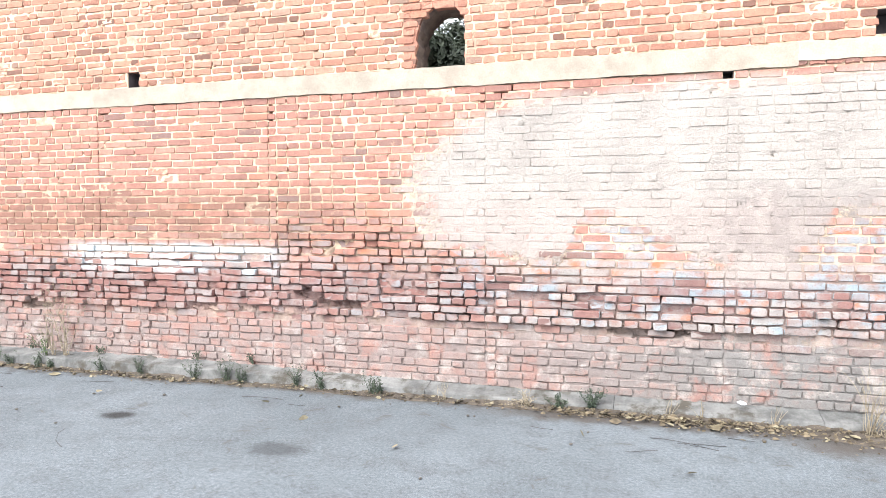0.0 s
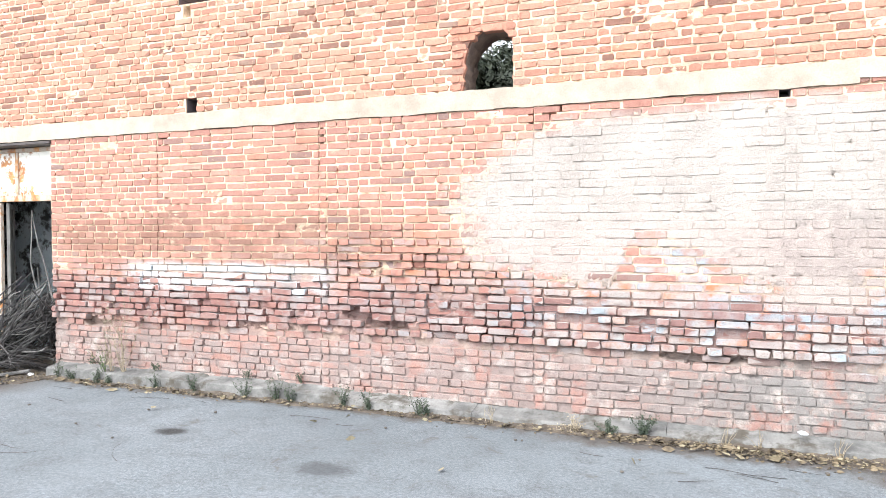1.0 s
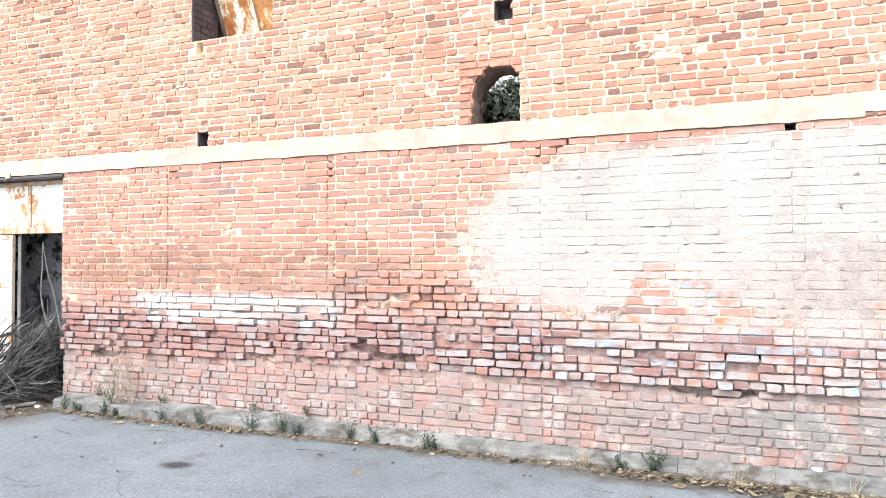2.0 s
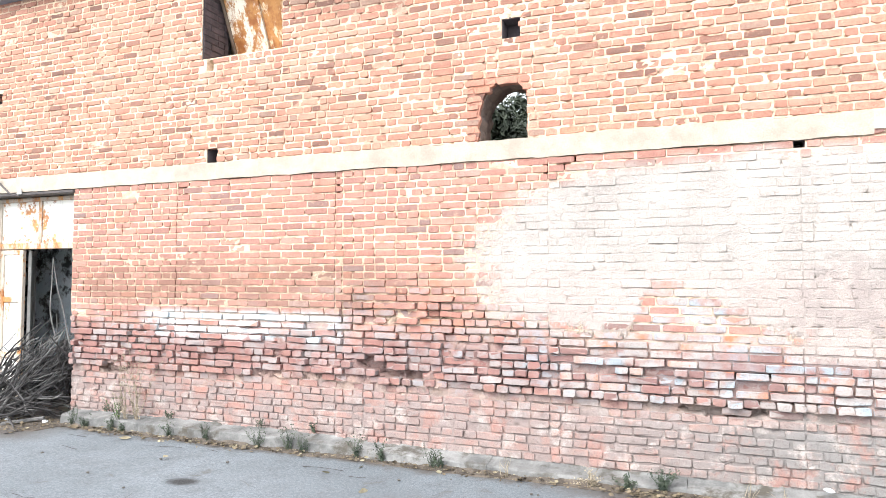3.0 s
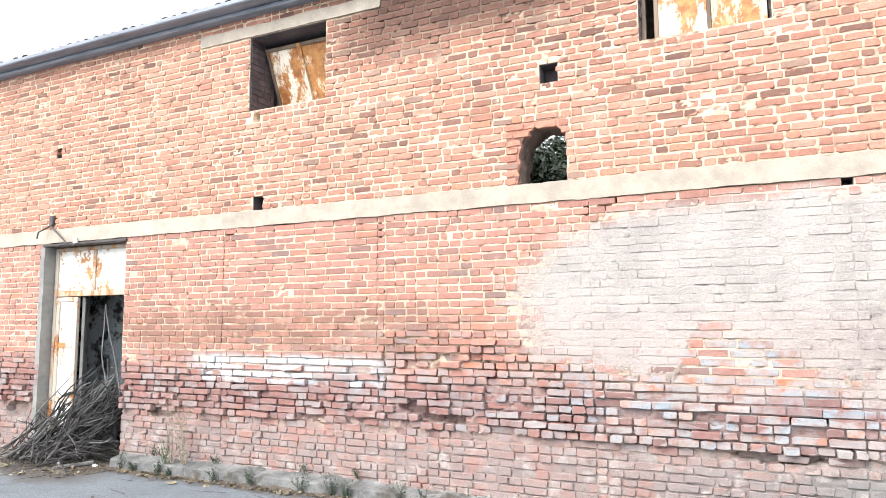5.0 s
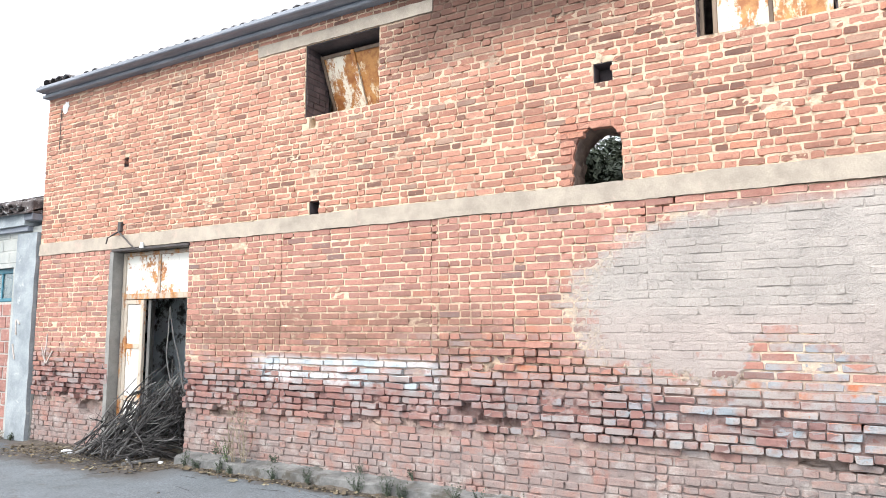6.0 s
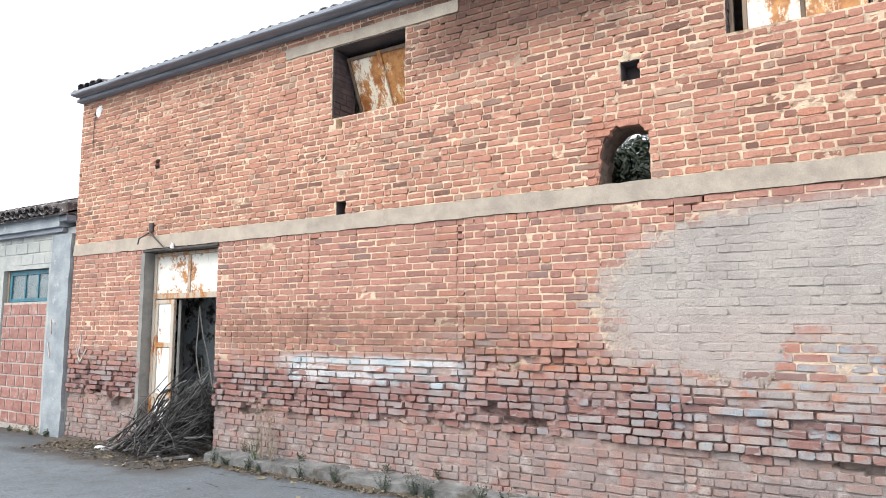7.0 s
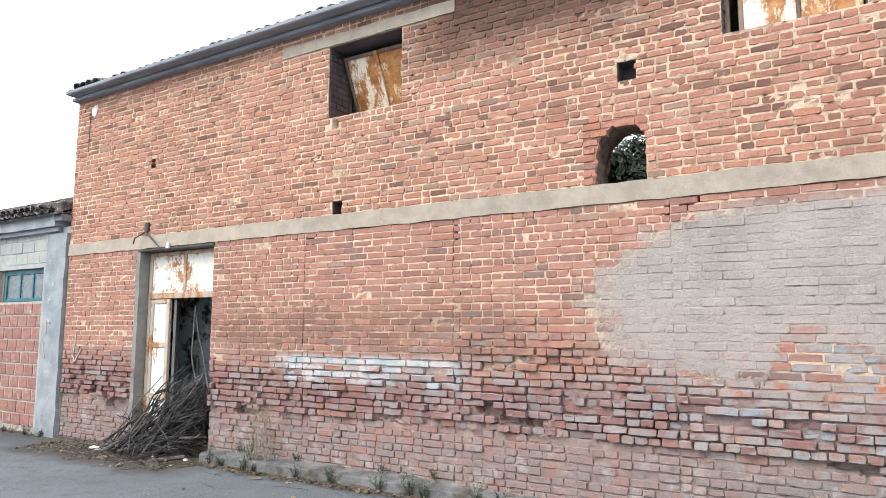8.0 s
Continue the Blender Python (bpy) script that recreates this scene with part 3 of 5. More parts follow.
def free_spans(x0, x1, z, openings):
    """The stretches of a course between x0 and x1 that no opening cuts."""
    cuts = [(a, b) if b - a > 0.3 else (a + random.uniform(-0.025, 0.03), b + random.uniform(-0.03, 0.025))
            for a, b, c, d in openings if c - 0.01 < z < d + 0.01 and b > x0 and a < x1]
    span = hole_span(z)
    if span and span[1] > x0 and span[0] < x1:
        cuts.append((span[0] + random.uniform(-0.03, 0.03), span[1] + random.uniform(-0.015, 0.02)))
    spans, at = [], x0
    for a, b in sorted(cuts):
        if a - at > 0.03:
            spans.append((at, a))
        at = max(at, b)
    if x1 - at > 0.03:
        spans.append((at, x1))
    return spans


def lay_course(x0, x1, row, bond, unit=0.304):
    """Widths of the bricks of one course: (start, width)."""
    out, x = [], x0
    turn = row % 2
    phase = (unit / 2 if bond == "running" and row % 2 else unit / 4 if bond != "running" and not row % 2 else 0.0) + (row // 2 % 2) * (unit / 2 if bond != "running" and row % 2 else 0.03) + random.uniform(-0.02, 0.02)
    while x1 - x > 0.03:
        turn = not turn if random.random() < 0.86 else turn
        long_one = turn if bond == "turns" else random.random() < (0.985 if bond == "running" else (0.6 if row % 2 else 0.15) if unit > 0.25 else (0.8 if row % 2 else 0.13))
        w = unit * (1.0 if long_one else 0.5) * random.uniform(0.93, 1.06)
        if not out:
            w = max(0.09, w - ((x - phase) % unit) % w)
        if x1 - (x + w) < 0.07:
            w = x1 - x
        if w > 0.34:
            w = w / 2
        out.append((x, w))
        x += w
    return out


def sheet(name, x0, x1, z0, z1, openings, label):
    """A stretch of wall: an uneven mortar front, a flat back, and reveals round its openings."""
    inside = [o for o in openings if o[1] > x0 and o[0] < x1 and o[3] > z0 and o[2] < z1]
    def lines(a, b, marks, step):
        marks = sorted({a, b, *[m for m in marks if a < m < b]})
        out = []
        for p, q in zip(marks, marks[1:]):
            out += list(np.linspace(p, q, max(1, int(round((q - p) / step))) + 1)[:-1])
        return out + [b]
    xs = lines(x0, x1, [v for o in inside for v in o[:2]], 0.027)
    zs = lines(z0, z1, [v for o in inside for v in o[2:4]] + [LEDGE - 0.02, LEDGE], 0.022)
    bm, front, back = bmesh.new(), {}, {}
    def f(i, k):
        if (i, k) not in front:
            front[i, k] = bm.verts.new((xs[i], mortar_depth(xs[i], zs[k]), zs[k]))
        return front[i, k]
    def b(i, k):
        if (i, k) not in back:
            back[i, k] = bm.verts.new((xs[i], THICK, zs[k]))
        return back[i, k]
    def solid(i, k):
        if not (0 <= i < len(xs) - 1 and 0 <= k < len(zs) - 1):
            return False
        cx, cz = (xs[i] + xs[i + 1]) / 2, (zs[k] + zs[k + 1]) / 2
        return not any(o[0] < cx < o[1] and o[2] < cz < o[3] for o in inside)
    for i in range(len(xs) - 1):
        for k in range(len(zs) - 1):
            if not solid(i, k):
                continue
            bm.faces.new([f(i, k), f(i + 1, k), f(i + 1, k + 1), f(i, k + 1)])
            bm.faces.new([b(i, k + 1), b(i + 1, k + 1), b(i + 1, k), b(i, k)])
            if not solid(i - 1, k):
                bm.faces.new([f(i, k + 1), b(i, k + 1), b(i, k), f(i, k)])
            if not solid(i + 1, k):
                bm.faces.new([f(i + 1, k), b(i + 1, k), b(i + 1, k + 1), f(i + 1, k + 1)])
            if not solid(i, k - 1):
                bm.faces.new([f(i, k), b(i, k), b(i + 1, k), f(i + 1, k)])
            if not solid(i, k + 1):
                bm.faces.new([f(i + 1, k + 1), b(i + 1, k + 1), b(i, k + 1), f(i, k + 1)])
    return tagged(link(name, bm, M_MORTAR, smooth=48), label, "wall", kind="structure")


ALL_HOLES = [DOOR, WINDOW_W, WINDOW_E, HOLE_BOX] + PUTLOGS
BRICK_HOLES = [DOOR, WINDOW_W, WINDOW_E] + PUTLOGS + [(-6.37, -3.65, 5.4, 5.56), (-1.65, 1.13, 5.4, 5.56)]


def missing(x, z):
    """Bricks that have fallen out of the eroded courses."""
    if any(math.hypot((x - a) / p, (z - b) / q) < 1 for a, b, p, q in CAVITIES if p > 0.04 and q > 0.04) and random.random() < 0.85:
        return True
    if LEDGE - COURSE < z < LEDGE and random.random() < 0.3:
        return True
    if z < LEDGE and random.random() < 0.03:
        return True
    return LEDGE < z < LEDGE + 2 * COURSE and -7.4 < x < -2 and random.random() < 0.07


def courses(x0, x1, z0, z1, bond):
    """All bricks of a stretch of wall as (middle, height, width)."""
    foot = LEDGE if z0 < BEAM_LOW else BEAM_TOP + 0.004
    row, bricks = int(math.ceil((z0 - foot - 0.02) / COURSE)), []
    while foot + (row + 1) * COURSE < z1 + 0.03:
        z = foot + (row + 0.5) * COURSE
        for a, b in free_spans(x0, x1, z, BRICK_HOLES):
            for x, w in lay_course(a, b, row, bond, 0.238 if foot > 1 else 0.256 if bond != "running" else 0.285 if x1 < -3 else 0.27):
                lo, hi = (0.002 if x == x0 else 0.0), (0.002 if x + w > x1 - 0.001 else 0.0)
                if not missing(x + w / 2, z):
                    bricks.append((x + (w + hi - lo) / 2, z, w + lo + hi))
        row += 1
    return bricks


def place_bricks(wall, bricks, near):
    """Sets bricks into a wall; the 300 nearest to x = near are pieces of their own, the rest one field."""
    bricks = sorted(bricks, key=lambda q: abs(q[0] - near) + 0.3 * abs(q[1] - 1.6))
    for x, z, w in bricks[:300]:
        depth, wear = brick_face(x, z)
        kind = 1.8 if wear > 1.25 else 1.3 if wear > 0.92 else 0.8
        meshes, size = (STRETCHERS, 0.286) if w > 0.21 else (HEADERS, 0.136)
        gap = random.uniform(0.01, 0.021) - (0.006 if coat_at(x, z) > 0.3 else 0.005 if z < worn_top(x) else 0.0)
        ob = new("brick", random.choice(meshes[kind]))
        ob.parent = wall
        ob.location = (x + random.gauss(0, 0.003), depth, z + random.gauss(0, 0.002))
        ob.scale = ((w - gap) / size, 1, random.uniform(0.84, 0.98) + 0.05 * worn(x, z) + (0.07 if z < LEDGE else 0.0) + (0.09 if coat_at(x, z) > 0.3 else 0.0))
        if coat_at(x, z) > 0.3:
            ob.rotation_euler = (random.gauss(0, 0.004), random.gauss(0, 0.01), random.gauss(0, 0.004))
            continue
        t = worn(x, z)
        ob.rotation_euler = (random.gauss(0, 0.01 + 0.05 * t), random.gauss(0, 0.008 + 0.012 * t), random.gauss(0, 0.012 + 0.03 * t))
    if bricks[300:]:
        bm = bmesh.new()
        for x, z, w in bricks[300:]:
            depth, wear = brick_face(x, z)
            brick_bmesh(bm, w - random.uniform(0.009, 0.021), 0.067 * (random.uniform(0.84, 0.98) + (0.06 if z < worn_top(x) or coat_at(x, z) > 0.3 else 0.0)), 0.085, wear, (x + random.gauss(0, 0.003), depth, z + random.gauss(0, 0.002)))
        tagged(part("brickwork", bm, M_BRICK, wall, smooth=24), kind="stuff")


# ---- ground ----
def build_ground():
    bm = bmesh.new()
    xs = [-1500, -200, -60, -30] + list(np.linspace(-18, 6, 61)) + [12, 30, 60, 200, 1500]
    ys = [-1500, -200, -60, -20, -10] + list(np.linspace(-7, 0.5, 31)) + [3, 8, 30, 100, 400, 1500]
    grid = [[bm.verts.new((x, y, noise.noise(Vector((x * 0.7, y * 0.7, 5))) * 0.012 if -18 < x < 6 and -7 < y < 0.3 else 0.0)) for x in xs] for y in ys]
    for a, b in zip(grid, grid[1:]):
        for i in range(len(xs) - 1):
            bm.faces.new([a[i], a[i + 1], b[i + 1], b[i]])
    tagged(link("ground", bm, M_ROAD, smooth=48), "pale worn asphalt road with oil stains and grit", "road", kind="structure")


build_ground()


# ---- kerb along the wall's foot ----
def build_kerb():
    kerb = tagged(empty("kerb"), "low crumbling concrete kerb along the brick wall", "kerb", kind="structure")
    x = -7.52
    while x < 6.0:
        w = random.uniform(1.6, 2.4)
        bm = bmesh.new()
        n = 90
        rings = []
        for i in range(n + 1):
            px = x + 0.002 + (w - 0.004) * i / n
            lift = -0.07 * max(0.0, min(1.0, (px + 4.5) / 3.5)) + noise.noise(Vector((px * 2.3, 0, 1))) * 0.014 + noise.noise(Vector((px * 9, 0, 2))) * 0.009 + noise.noise(Vector((px * 27, 0, 3))) * 0.005
            out = noise.noise(Vector((px * 1.9, 4, 1))) * 0.018 + noise.noise(Vector((px * 11, 4, 2))) * 0.01 + noise.noise(Vector((px * 31, 4, 3))) * 0.007
            rings.append([bm.verts.new(p) for p in ((px, 0.06, -0.02), (px, -0.19 + out, -0.02), (px, -0.175 + out * 0.6, 0.03), (px, -0.168 + out, 0.12 + lift),
                                                    (px, -0.15 + out, 0.134 + lift), (px, 0.0, 0.16 + lift), (px, 0.06, 0.185 + lift))])
        for a, b in zip(rings, rings[1:]):
            for k in range(7):
                bm.faces.new([a[k], a[(k + 1) % 7], b[(k + 1) % 7], b[k]])
        bm.faces.new(rings[0])
        bm.faces.new(rings[-1][::-1])
        bmesh.ops.recalc_face_normals(bm, faces=bm.faces)
        part("kerb_stone", bm, M_KERB, kerb)
        x += w


build_kerb()

# ---- ring beam, lintels ----
for a, b, low in ((WEST - 0.005, -5.9, BEAM_LOW), (-5.904, 1.32, BEAM_LOW), (1.316, EAST, 3.045)):
    beam = link("trim_beam", rough_box(a, b, -0.012, THICK, low, BEAM_TOP, 0.03, 0.01, 3.0), M_BAND, smooth=48)
    tagged(beam, "pale cast concrete ring beam across the facade", "concrete beam", kind="structure")
for a, b in ((-6.37, -3.65), (-1.65, 1.13)):
    lintel = link("trim_lintel", rough_box(a, b, -0.012, THICK - 0.02, 5.405, 5.55, 0.05, 0.009, b), M_BAND)
    tagged(lintel, "pale concrete lintel over a window opening", "lintel", kind="structure")

# ---- inside of the building ----
def slab(name, dims, material, label, category):
    return tagged(link(name, boxed(*dims), material), label, category, kind="structure")


slab("floor_1", (WEST + 0.3, EAST - 0.3, THICK, 5.5, 0.0, 0.06), M_FLOOR, "bare earth floor of the store room", "floor")
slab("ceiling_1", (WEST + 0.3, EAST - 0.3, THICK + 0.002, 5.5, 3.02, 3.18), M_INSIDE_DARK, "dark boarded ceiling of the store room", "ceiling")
slab("wall_inner_1", (-10.9, -5.0, 1.15, 1.3, 0.06, 3.018), M_INSIDE, "flaking blue-grey plastered inner wall", "wall")
slab("wall_inner_2", (-6.2, -6.05, THICK, 1.148, 0.06, 3.018), M_INSIDE, "flaking blue-grey plastered inner wall", "wall")
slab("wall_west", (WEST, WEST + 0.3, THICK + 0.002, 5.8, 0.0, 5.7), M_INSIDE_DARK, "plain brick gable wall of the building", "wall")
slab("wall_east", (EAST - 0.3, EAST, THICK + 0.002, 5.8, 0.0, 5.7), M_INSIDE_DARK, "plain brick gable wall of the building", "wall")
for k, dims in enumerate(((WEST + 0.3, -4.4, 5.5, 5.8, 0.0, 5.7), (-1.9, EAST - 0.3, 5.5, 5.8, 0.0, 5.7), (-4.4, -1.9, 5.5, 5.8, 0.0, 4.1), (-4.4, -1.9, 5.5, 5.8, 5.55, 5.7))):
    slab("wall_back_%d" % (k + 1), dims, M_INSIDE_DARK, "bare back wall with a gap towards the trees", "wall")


# ---- eaves and roof ----
def build_roof():
    bm = bmesh.new()
    for x0, y0, z0, z1 in ((WEST - 0.02, -0.12, 5.665, 5.722), (WEST + 0.06, -0.28, 5.724, 5.79)):
        box(bm, x0, EAST + 0.1, y0, 0.3, z0, z1, bevel=0.014)
    eaves = link("trim_eaves", bm, M_EAVE)
    tagged(eaves, "stepped dark grey eaves moulding under the roof tiles", "eaves", kind="structure")
    roof = tagged(empty("roof", (0, -0.17, 5.745)), "sloping roof of old weathered clay tiles", "roof", kind="structure")
    tilt = radians(21)
    up, side = Vector((0, math.cos(tilt), math.sin(tilt))), Vector((0, -math.sin(tilt), math.cos(tilt)))
    deck = bmesh.new()
    p = [Vector((x, 0, 0)) + up * s + side * h for x in (WEST - 0.06, EAST + 0.1) for s, h in ((0.06, -0.01), (3.6, -0.01), (3.6, 0.02), (0.06, 0.02))]
    v = [deck.verts.new(q) for q in p]
    for f in ((0, 1, 2, 3), (7, 6, 5, 4), (0, 4, 5, 1), (1, 5, 6, 2), (2, 6, 7, 3), (3, 7, 4, 0)):
        deck.faces.new([v[i] for i in f])
    part("deck", deck, M_WOOD, roof)
    back = bmesh.new()
    top = up * 3.6
    v = [back.verts.new(q) for q in (Vector((WEST - 0.06, 0, 0)) + top, Vector((EAST + 0.1, 0, 0)) + top, Vector((EAST + 0.1, 6.5, -0.1)), Vector((WEST - 0.06, 6.5, -0.1)))]
    w = [back.verts.new(q.co + Vector((0, 0, 0.06))) for q in v]
    back.faces.new(v[::-1])
    back.faces.new(w)
    for i in range(4):
        back.faces.new([v[i], v[(i + 1) % 4], w[(i + 1) % 4], w[i]])
    part("rear_slope", back, M_TILE, roof)

    def tile(bm, at, roll, lift):
        rows = []
        for s, r in ((0.0, 0.105), (0.4, 0.085)):
            for rr in (r, r - 0.014):
                rows.append([bm.verts.new(at + up * s + side * (rr * math.sin(a) * 0.75 + lift * (1 - s)) + Vector((rr * math.cos(a) + roll * s, 0, 0))) for a in (math.pi * k / 6 for k in range(7))])
        o0, i0, o1, i1 = rows
        for k in range(6):
            bm.faces.new([o0[k], o0[k + 1], o1[k + 1], o1[k]])
            bm.faces.new([i0[k + 1], i0[k], i1[k], i1[k + 1]])
            bm.faces.new([i0[k], i0[k + 1], o0[k + 1], o0[k]])
        for a, b, c, d in ((o0[0], o1[0], i1[0], i0[0]), (i0[6], i1[6], o1[6], o0[6])):
            bm.faces.new([a, b, c, d])

    rest = bmesh.new()
    for row in range(10):
        x = WEST + 0.05 if row else WEST + 0.1
        while x < EAST:
            jump = 0.06 if WEST + 0.25 < x < WEST + 0.95 and row < 2 else 0.0
            at = Vector((x, 0, 0)) + up * (row * 0.35 - 0.03 + random.gauss(0, 0.012)) + side * 0.02
            if row == 0:
                one = bmesh.new()
                tile(one, at, random.gauss(0, 0.03), jump + abs(random.gauss(0, 0.012)))
                part("roof_tile", one, M_TILE_OLD if jump else M_TILE, roof)
            else:
                tile(rest, at, random.gauss(0, 0.03), jump + abs(random.gauss(0, 0.008)))
            x += 0.19 + random.gauss(0, 0.006)
    tagged(part("tile_rows", rest, M_TILE, roof), kind="stuff")


build_roof()


# ---- broken hole's lining ----
def build_hole(layers, material):
    bm = bmesh.new()
    zs = np.linspace(HOLE_BOX[2], 3.755, 13)
    spans = [hole_span(z) for z in zs]
    def ragged(x, z, y):
        return x + noise.noise(Vector((z * 13, y * 7, x * 5))) * 0.035
    for edge, side in ((HOLE_BOX[0], 0), (HOLE_BOX[1], 1)):
        for y0, y1 in layers:
            for k in range(12):
                z0, z1 = zs[k], zs[k + 1]
                a0, a1 = ragged(spans[k][side], z0, y0), ragged(spans[k + 1][side], z1, y0)
                outline = [(edge, z0), (a0, z0), (a1, z1), (edge, z1)]
                prism(bm, outline if side == 0 else outline[::-1], y0, y1)
    for y0, y1 in layers:
        prism(bm, [(HOLE_BOX[0], 3.755), (ragged(spans[-1][0], 3.7, y0), 3.755), (ragged(-1.8, 3.8, y0), 3.785), (ragged(spans[-1][1], 3.7, y0), 3.755), (HOLE_BOX[1], 3.755), (HOLE_BOX[1], HOLE_BOX[3]), (HOLE_BOX[0], HOLE_BOX[3])], y0, y1)
    bmesh.ops.recalc_face_normals(bm, faces=bm.faces)
    tagged(link("wall_hole_lining", bm, material), "ragged broken brick edge of a hole through the wall", "wall", kind="structure")


build_hole(((0.012, 0.06),), M_BRICK)
build_hole(((0.06, 0.15), (0.15, 0.25), (0.25, 0.35), (0.35, THICK - 0.004)), M_INSIDE_DARK)


# ---- reveals of the upper windows, soot and shade put into one dark colour ----
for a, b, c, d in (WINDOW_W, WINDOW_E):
    # the third plate darkens the lintel's underside, shade painted as colour
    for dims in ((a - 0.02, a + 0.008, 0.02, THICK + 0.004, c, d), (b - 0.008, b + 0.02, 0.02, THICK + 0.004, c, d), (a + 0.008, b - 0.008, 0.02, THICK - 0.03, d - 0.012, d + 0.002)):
        reveal = tagged(link("wall_reveal", boxed(*dims), M_SOOT_SHADE), "sooty face of a window opening, with its shade painted dark", "wall reveal", kind="structure")
        if dims[4] != c:
            continue
        inner = 1 if dims[0] < a else -1
        for row in range(int((d - c) / COURSE)):
            y = 0.03
            while y < THICK - 0.04:
                deep = min(random.choice((0.12, 0.24)), THICK - y)
                proud = random.uniform(0.006, 0.014)
                z = c + row * COURSE
                face = dims[1] if inner > 0 else dims[0]
                part("brick", boxed(min(face, face + inner * proud), max(face, face + inner * proud), y, y + deep - 0.012, z + 0.008, z + 0.07, bevel=0.003), M_SOOT_SHADE_BRICK, reveal)
                y += deep

# ---- backs and sides of the small scaffold holes, their shade painted dark ----
for a, b, c, d in PUTLOGS:
    bm = boxed(a - 0.005, b + 0.005, 0.2, 0.4, c - 0.005, d + 0.005)
    for dims in ((a - 0.012, a + 0.006, 0.022, 0.2, c, d), (b - 0.006, b + 0.012, 0.022, 0.2, c, d), (a + 0.006, b - 0.006, 0.022, 0.2, d - 0.006, d + 0.012), (a + 0.006, b - 0.006, 0.022, 0.2, c - 0.012, c + 0.006)):
        box(bm, *dims)
    plug = link("wall_socket", bm, M_SOOT_SHADE)
    tagged(plug, "lining of a small square scaffold hole, its shade painted dark", "wall hole", kind="structure")


# ---- door ----
def build_door():
    # cement-rendered jamb
    jamb = link("door_jamb", rough_box(DOOR[0] - 0.075, DOOR[0] + 0.012, -0.006, 0.3, 0.25, 2.955, 0.08, 0.006), M_CEMENT)
    tagged(jamb, "grey cement-rendered door jamb", "door jamb", kind="structure")
    door = tagged(empty("door_1", (-8.45, 0.2, 0.1)), "tall peeling white steel door, one leaf open, rusty at its edges", "door", kind="structure")
    inv = Matrix.Translation((-8.45, 0.2, 0.1)).inverted()

    def add(name, dims, material, parent=door, label="", bevel=0.006):
        bm = boxed(*dims, bevel=bevel)
        bmesh.ops.transform(bm, matrix=inv, verts=bm.verts)
        return part(name, bm, material, parent, label)

    y0, y1 = 0.16, 0.22
    add("frame_post", (-9.262, -9.2, y0, y1, 0.1, 2.945), M_DOOR_FRAME)
    add("frame_post", (-7.66, -7.605, y0, y1, 0.1, 2.945), M_DOOR_FRAME)
    add("frame_head", (-9.2, -7.66, y0, y1, 2.89, 2.945), M_RUST_BAR)
    add("transom_bar", (-9.2, -7.66, y0, y1, 2.235, 2.32), M_RUST_BAR)
    add("mullion", (-8.46, -8.4, y0 + 0.004, y1 - 0.004, 2.32, 2.89), M_RUST_BAR)
    add("transom_panel", (-9.2, -8.46, y0 + 0.022, y1 - 0.022, 2.32, 2.89), M_TRANSOM, label="rust-flecked white sheet steel panel")
    add("transom_panel", (-8.4, -7.66, y0 + 0.022, y1 - 0.022, 2.32, 2.89), M_TRANSOM, label="rust-flecked white sheet steel panel")
    leaf = add("door_leaf", (-9.195, -9.13, y0 + 0.004, y1 - 0.004, 0.12, 2.225), M_DOOR_FRAME, label="closed door leaf of white sheet steel")
    add("stile", (-8.82, -8.745, y0 + 0.004, y1 - 0.004, 0.12, 2.225), M_DOOR_FRAME, leaf)
    for z0, z1 in ((0.12, 0.2), (0.735, 0.81), (1.5, 1.575), (2.16, 2.225)):
        add("rail", (-9.13, -8.82, y0 + 0.006, y1 - 0.006, z0, z1), M_DOOR_FRAME, leaf)
    for z0, z1 in ((0.2, 0.735), (0.81, 1.5), (1.575, 2.16)):
        add("panel", (-9.13, -8.82, y0 + 0.024, y1 - 0.02, z0, z1), M_DOOR, leaf)
    # second leaf, swung into the room
    turn = Matrix.Translation((-8.7, 0.24, 0)) @ Matrix.Rotation(radians(139), 4, "Z") @ Matrix.Translation((8.7, -0.24, 0))
    bm = bmesh.new()
    box(bm, -8.7, -8.64, 0.22, 0.26, 0.12, 2.225, bevel=0.005)
    box(bm, -7.98, -7.92, 0.22, 0.26, 0.12, 2.225, bevel=0.005)
    for z0, z1 in ((0.12, 0.2), (0.735, 0.81), (1.5, 1.575), (2.16, 2.225)):
        box(bm, -8.64, -7.98, 0.222, 0.258, z0, z1, bevel=0.004)
    bmesh.ops.transform(bm, matrix=inv @ turn, verts=bm.verts)
    second = part("door_leaf", bm, M_CEMENT, door, "open leaf swung into the dark room")
    for z0, z1 in ((0.2, 0.735), (0.81, 1.5), (1.575, 2.16)):
        bm = boxed(-8.64, -7.98, 0.236, 0.244, z0, z1)
        bmesh.ops.transform(bm, matrix=inv @ turn, verts=bm.verts)
        part("panel", bm, M_CEMENT, second)


build_door()


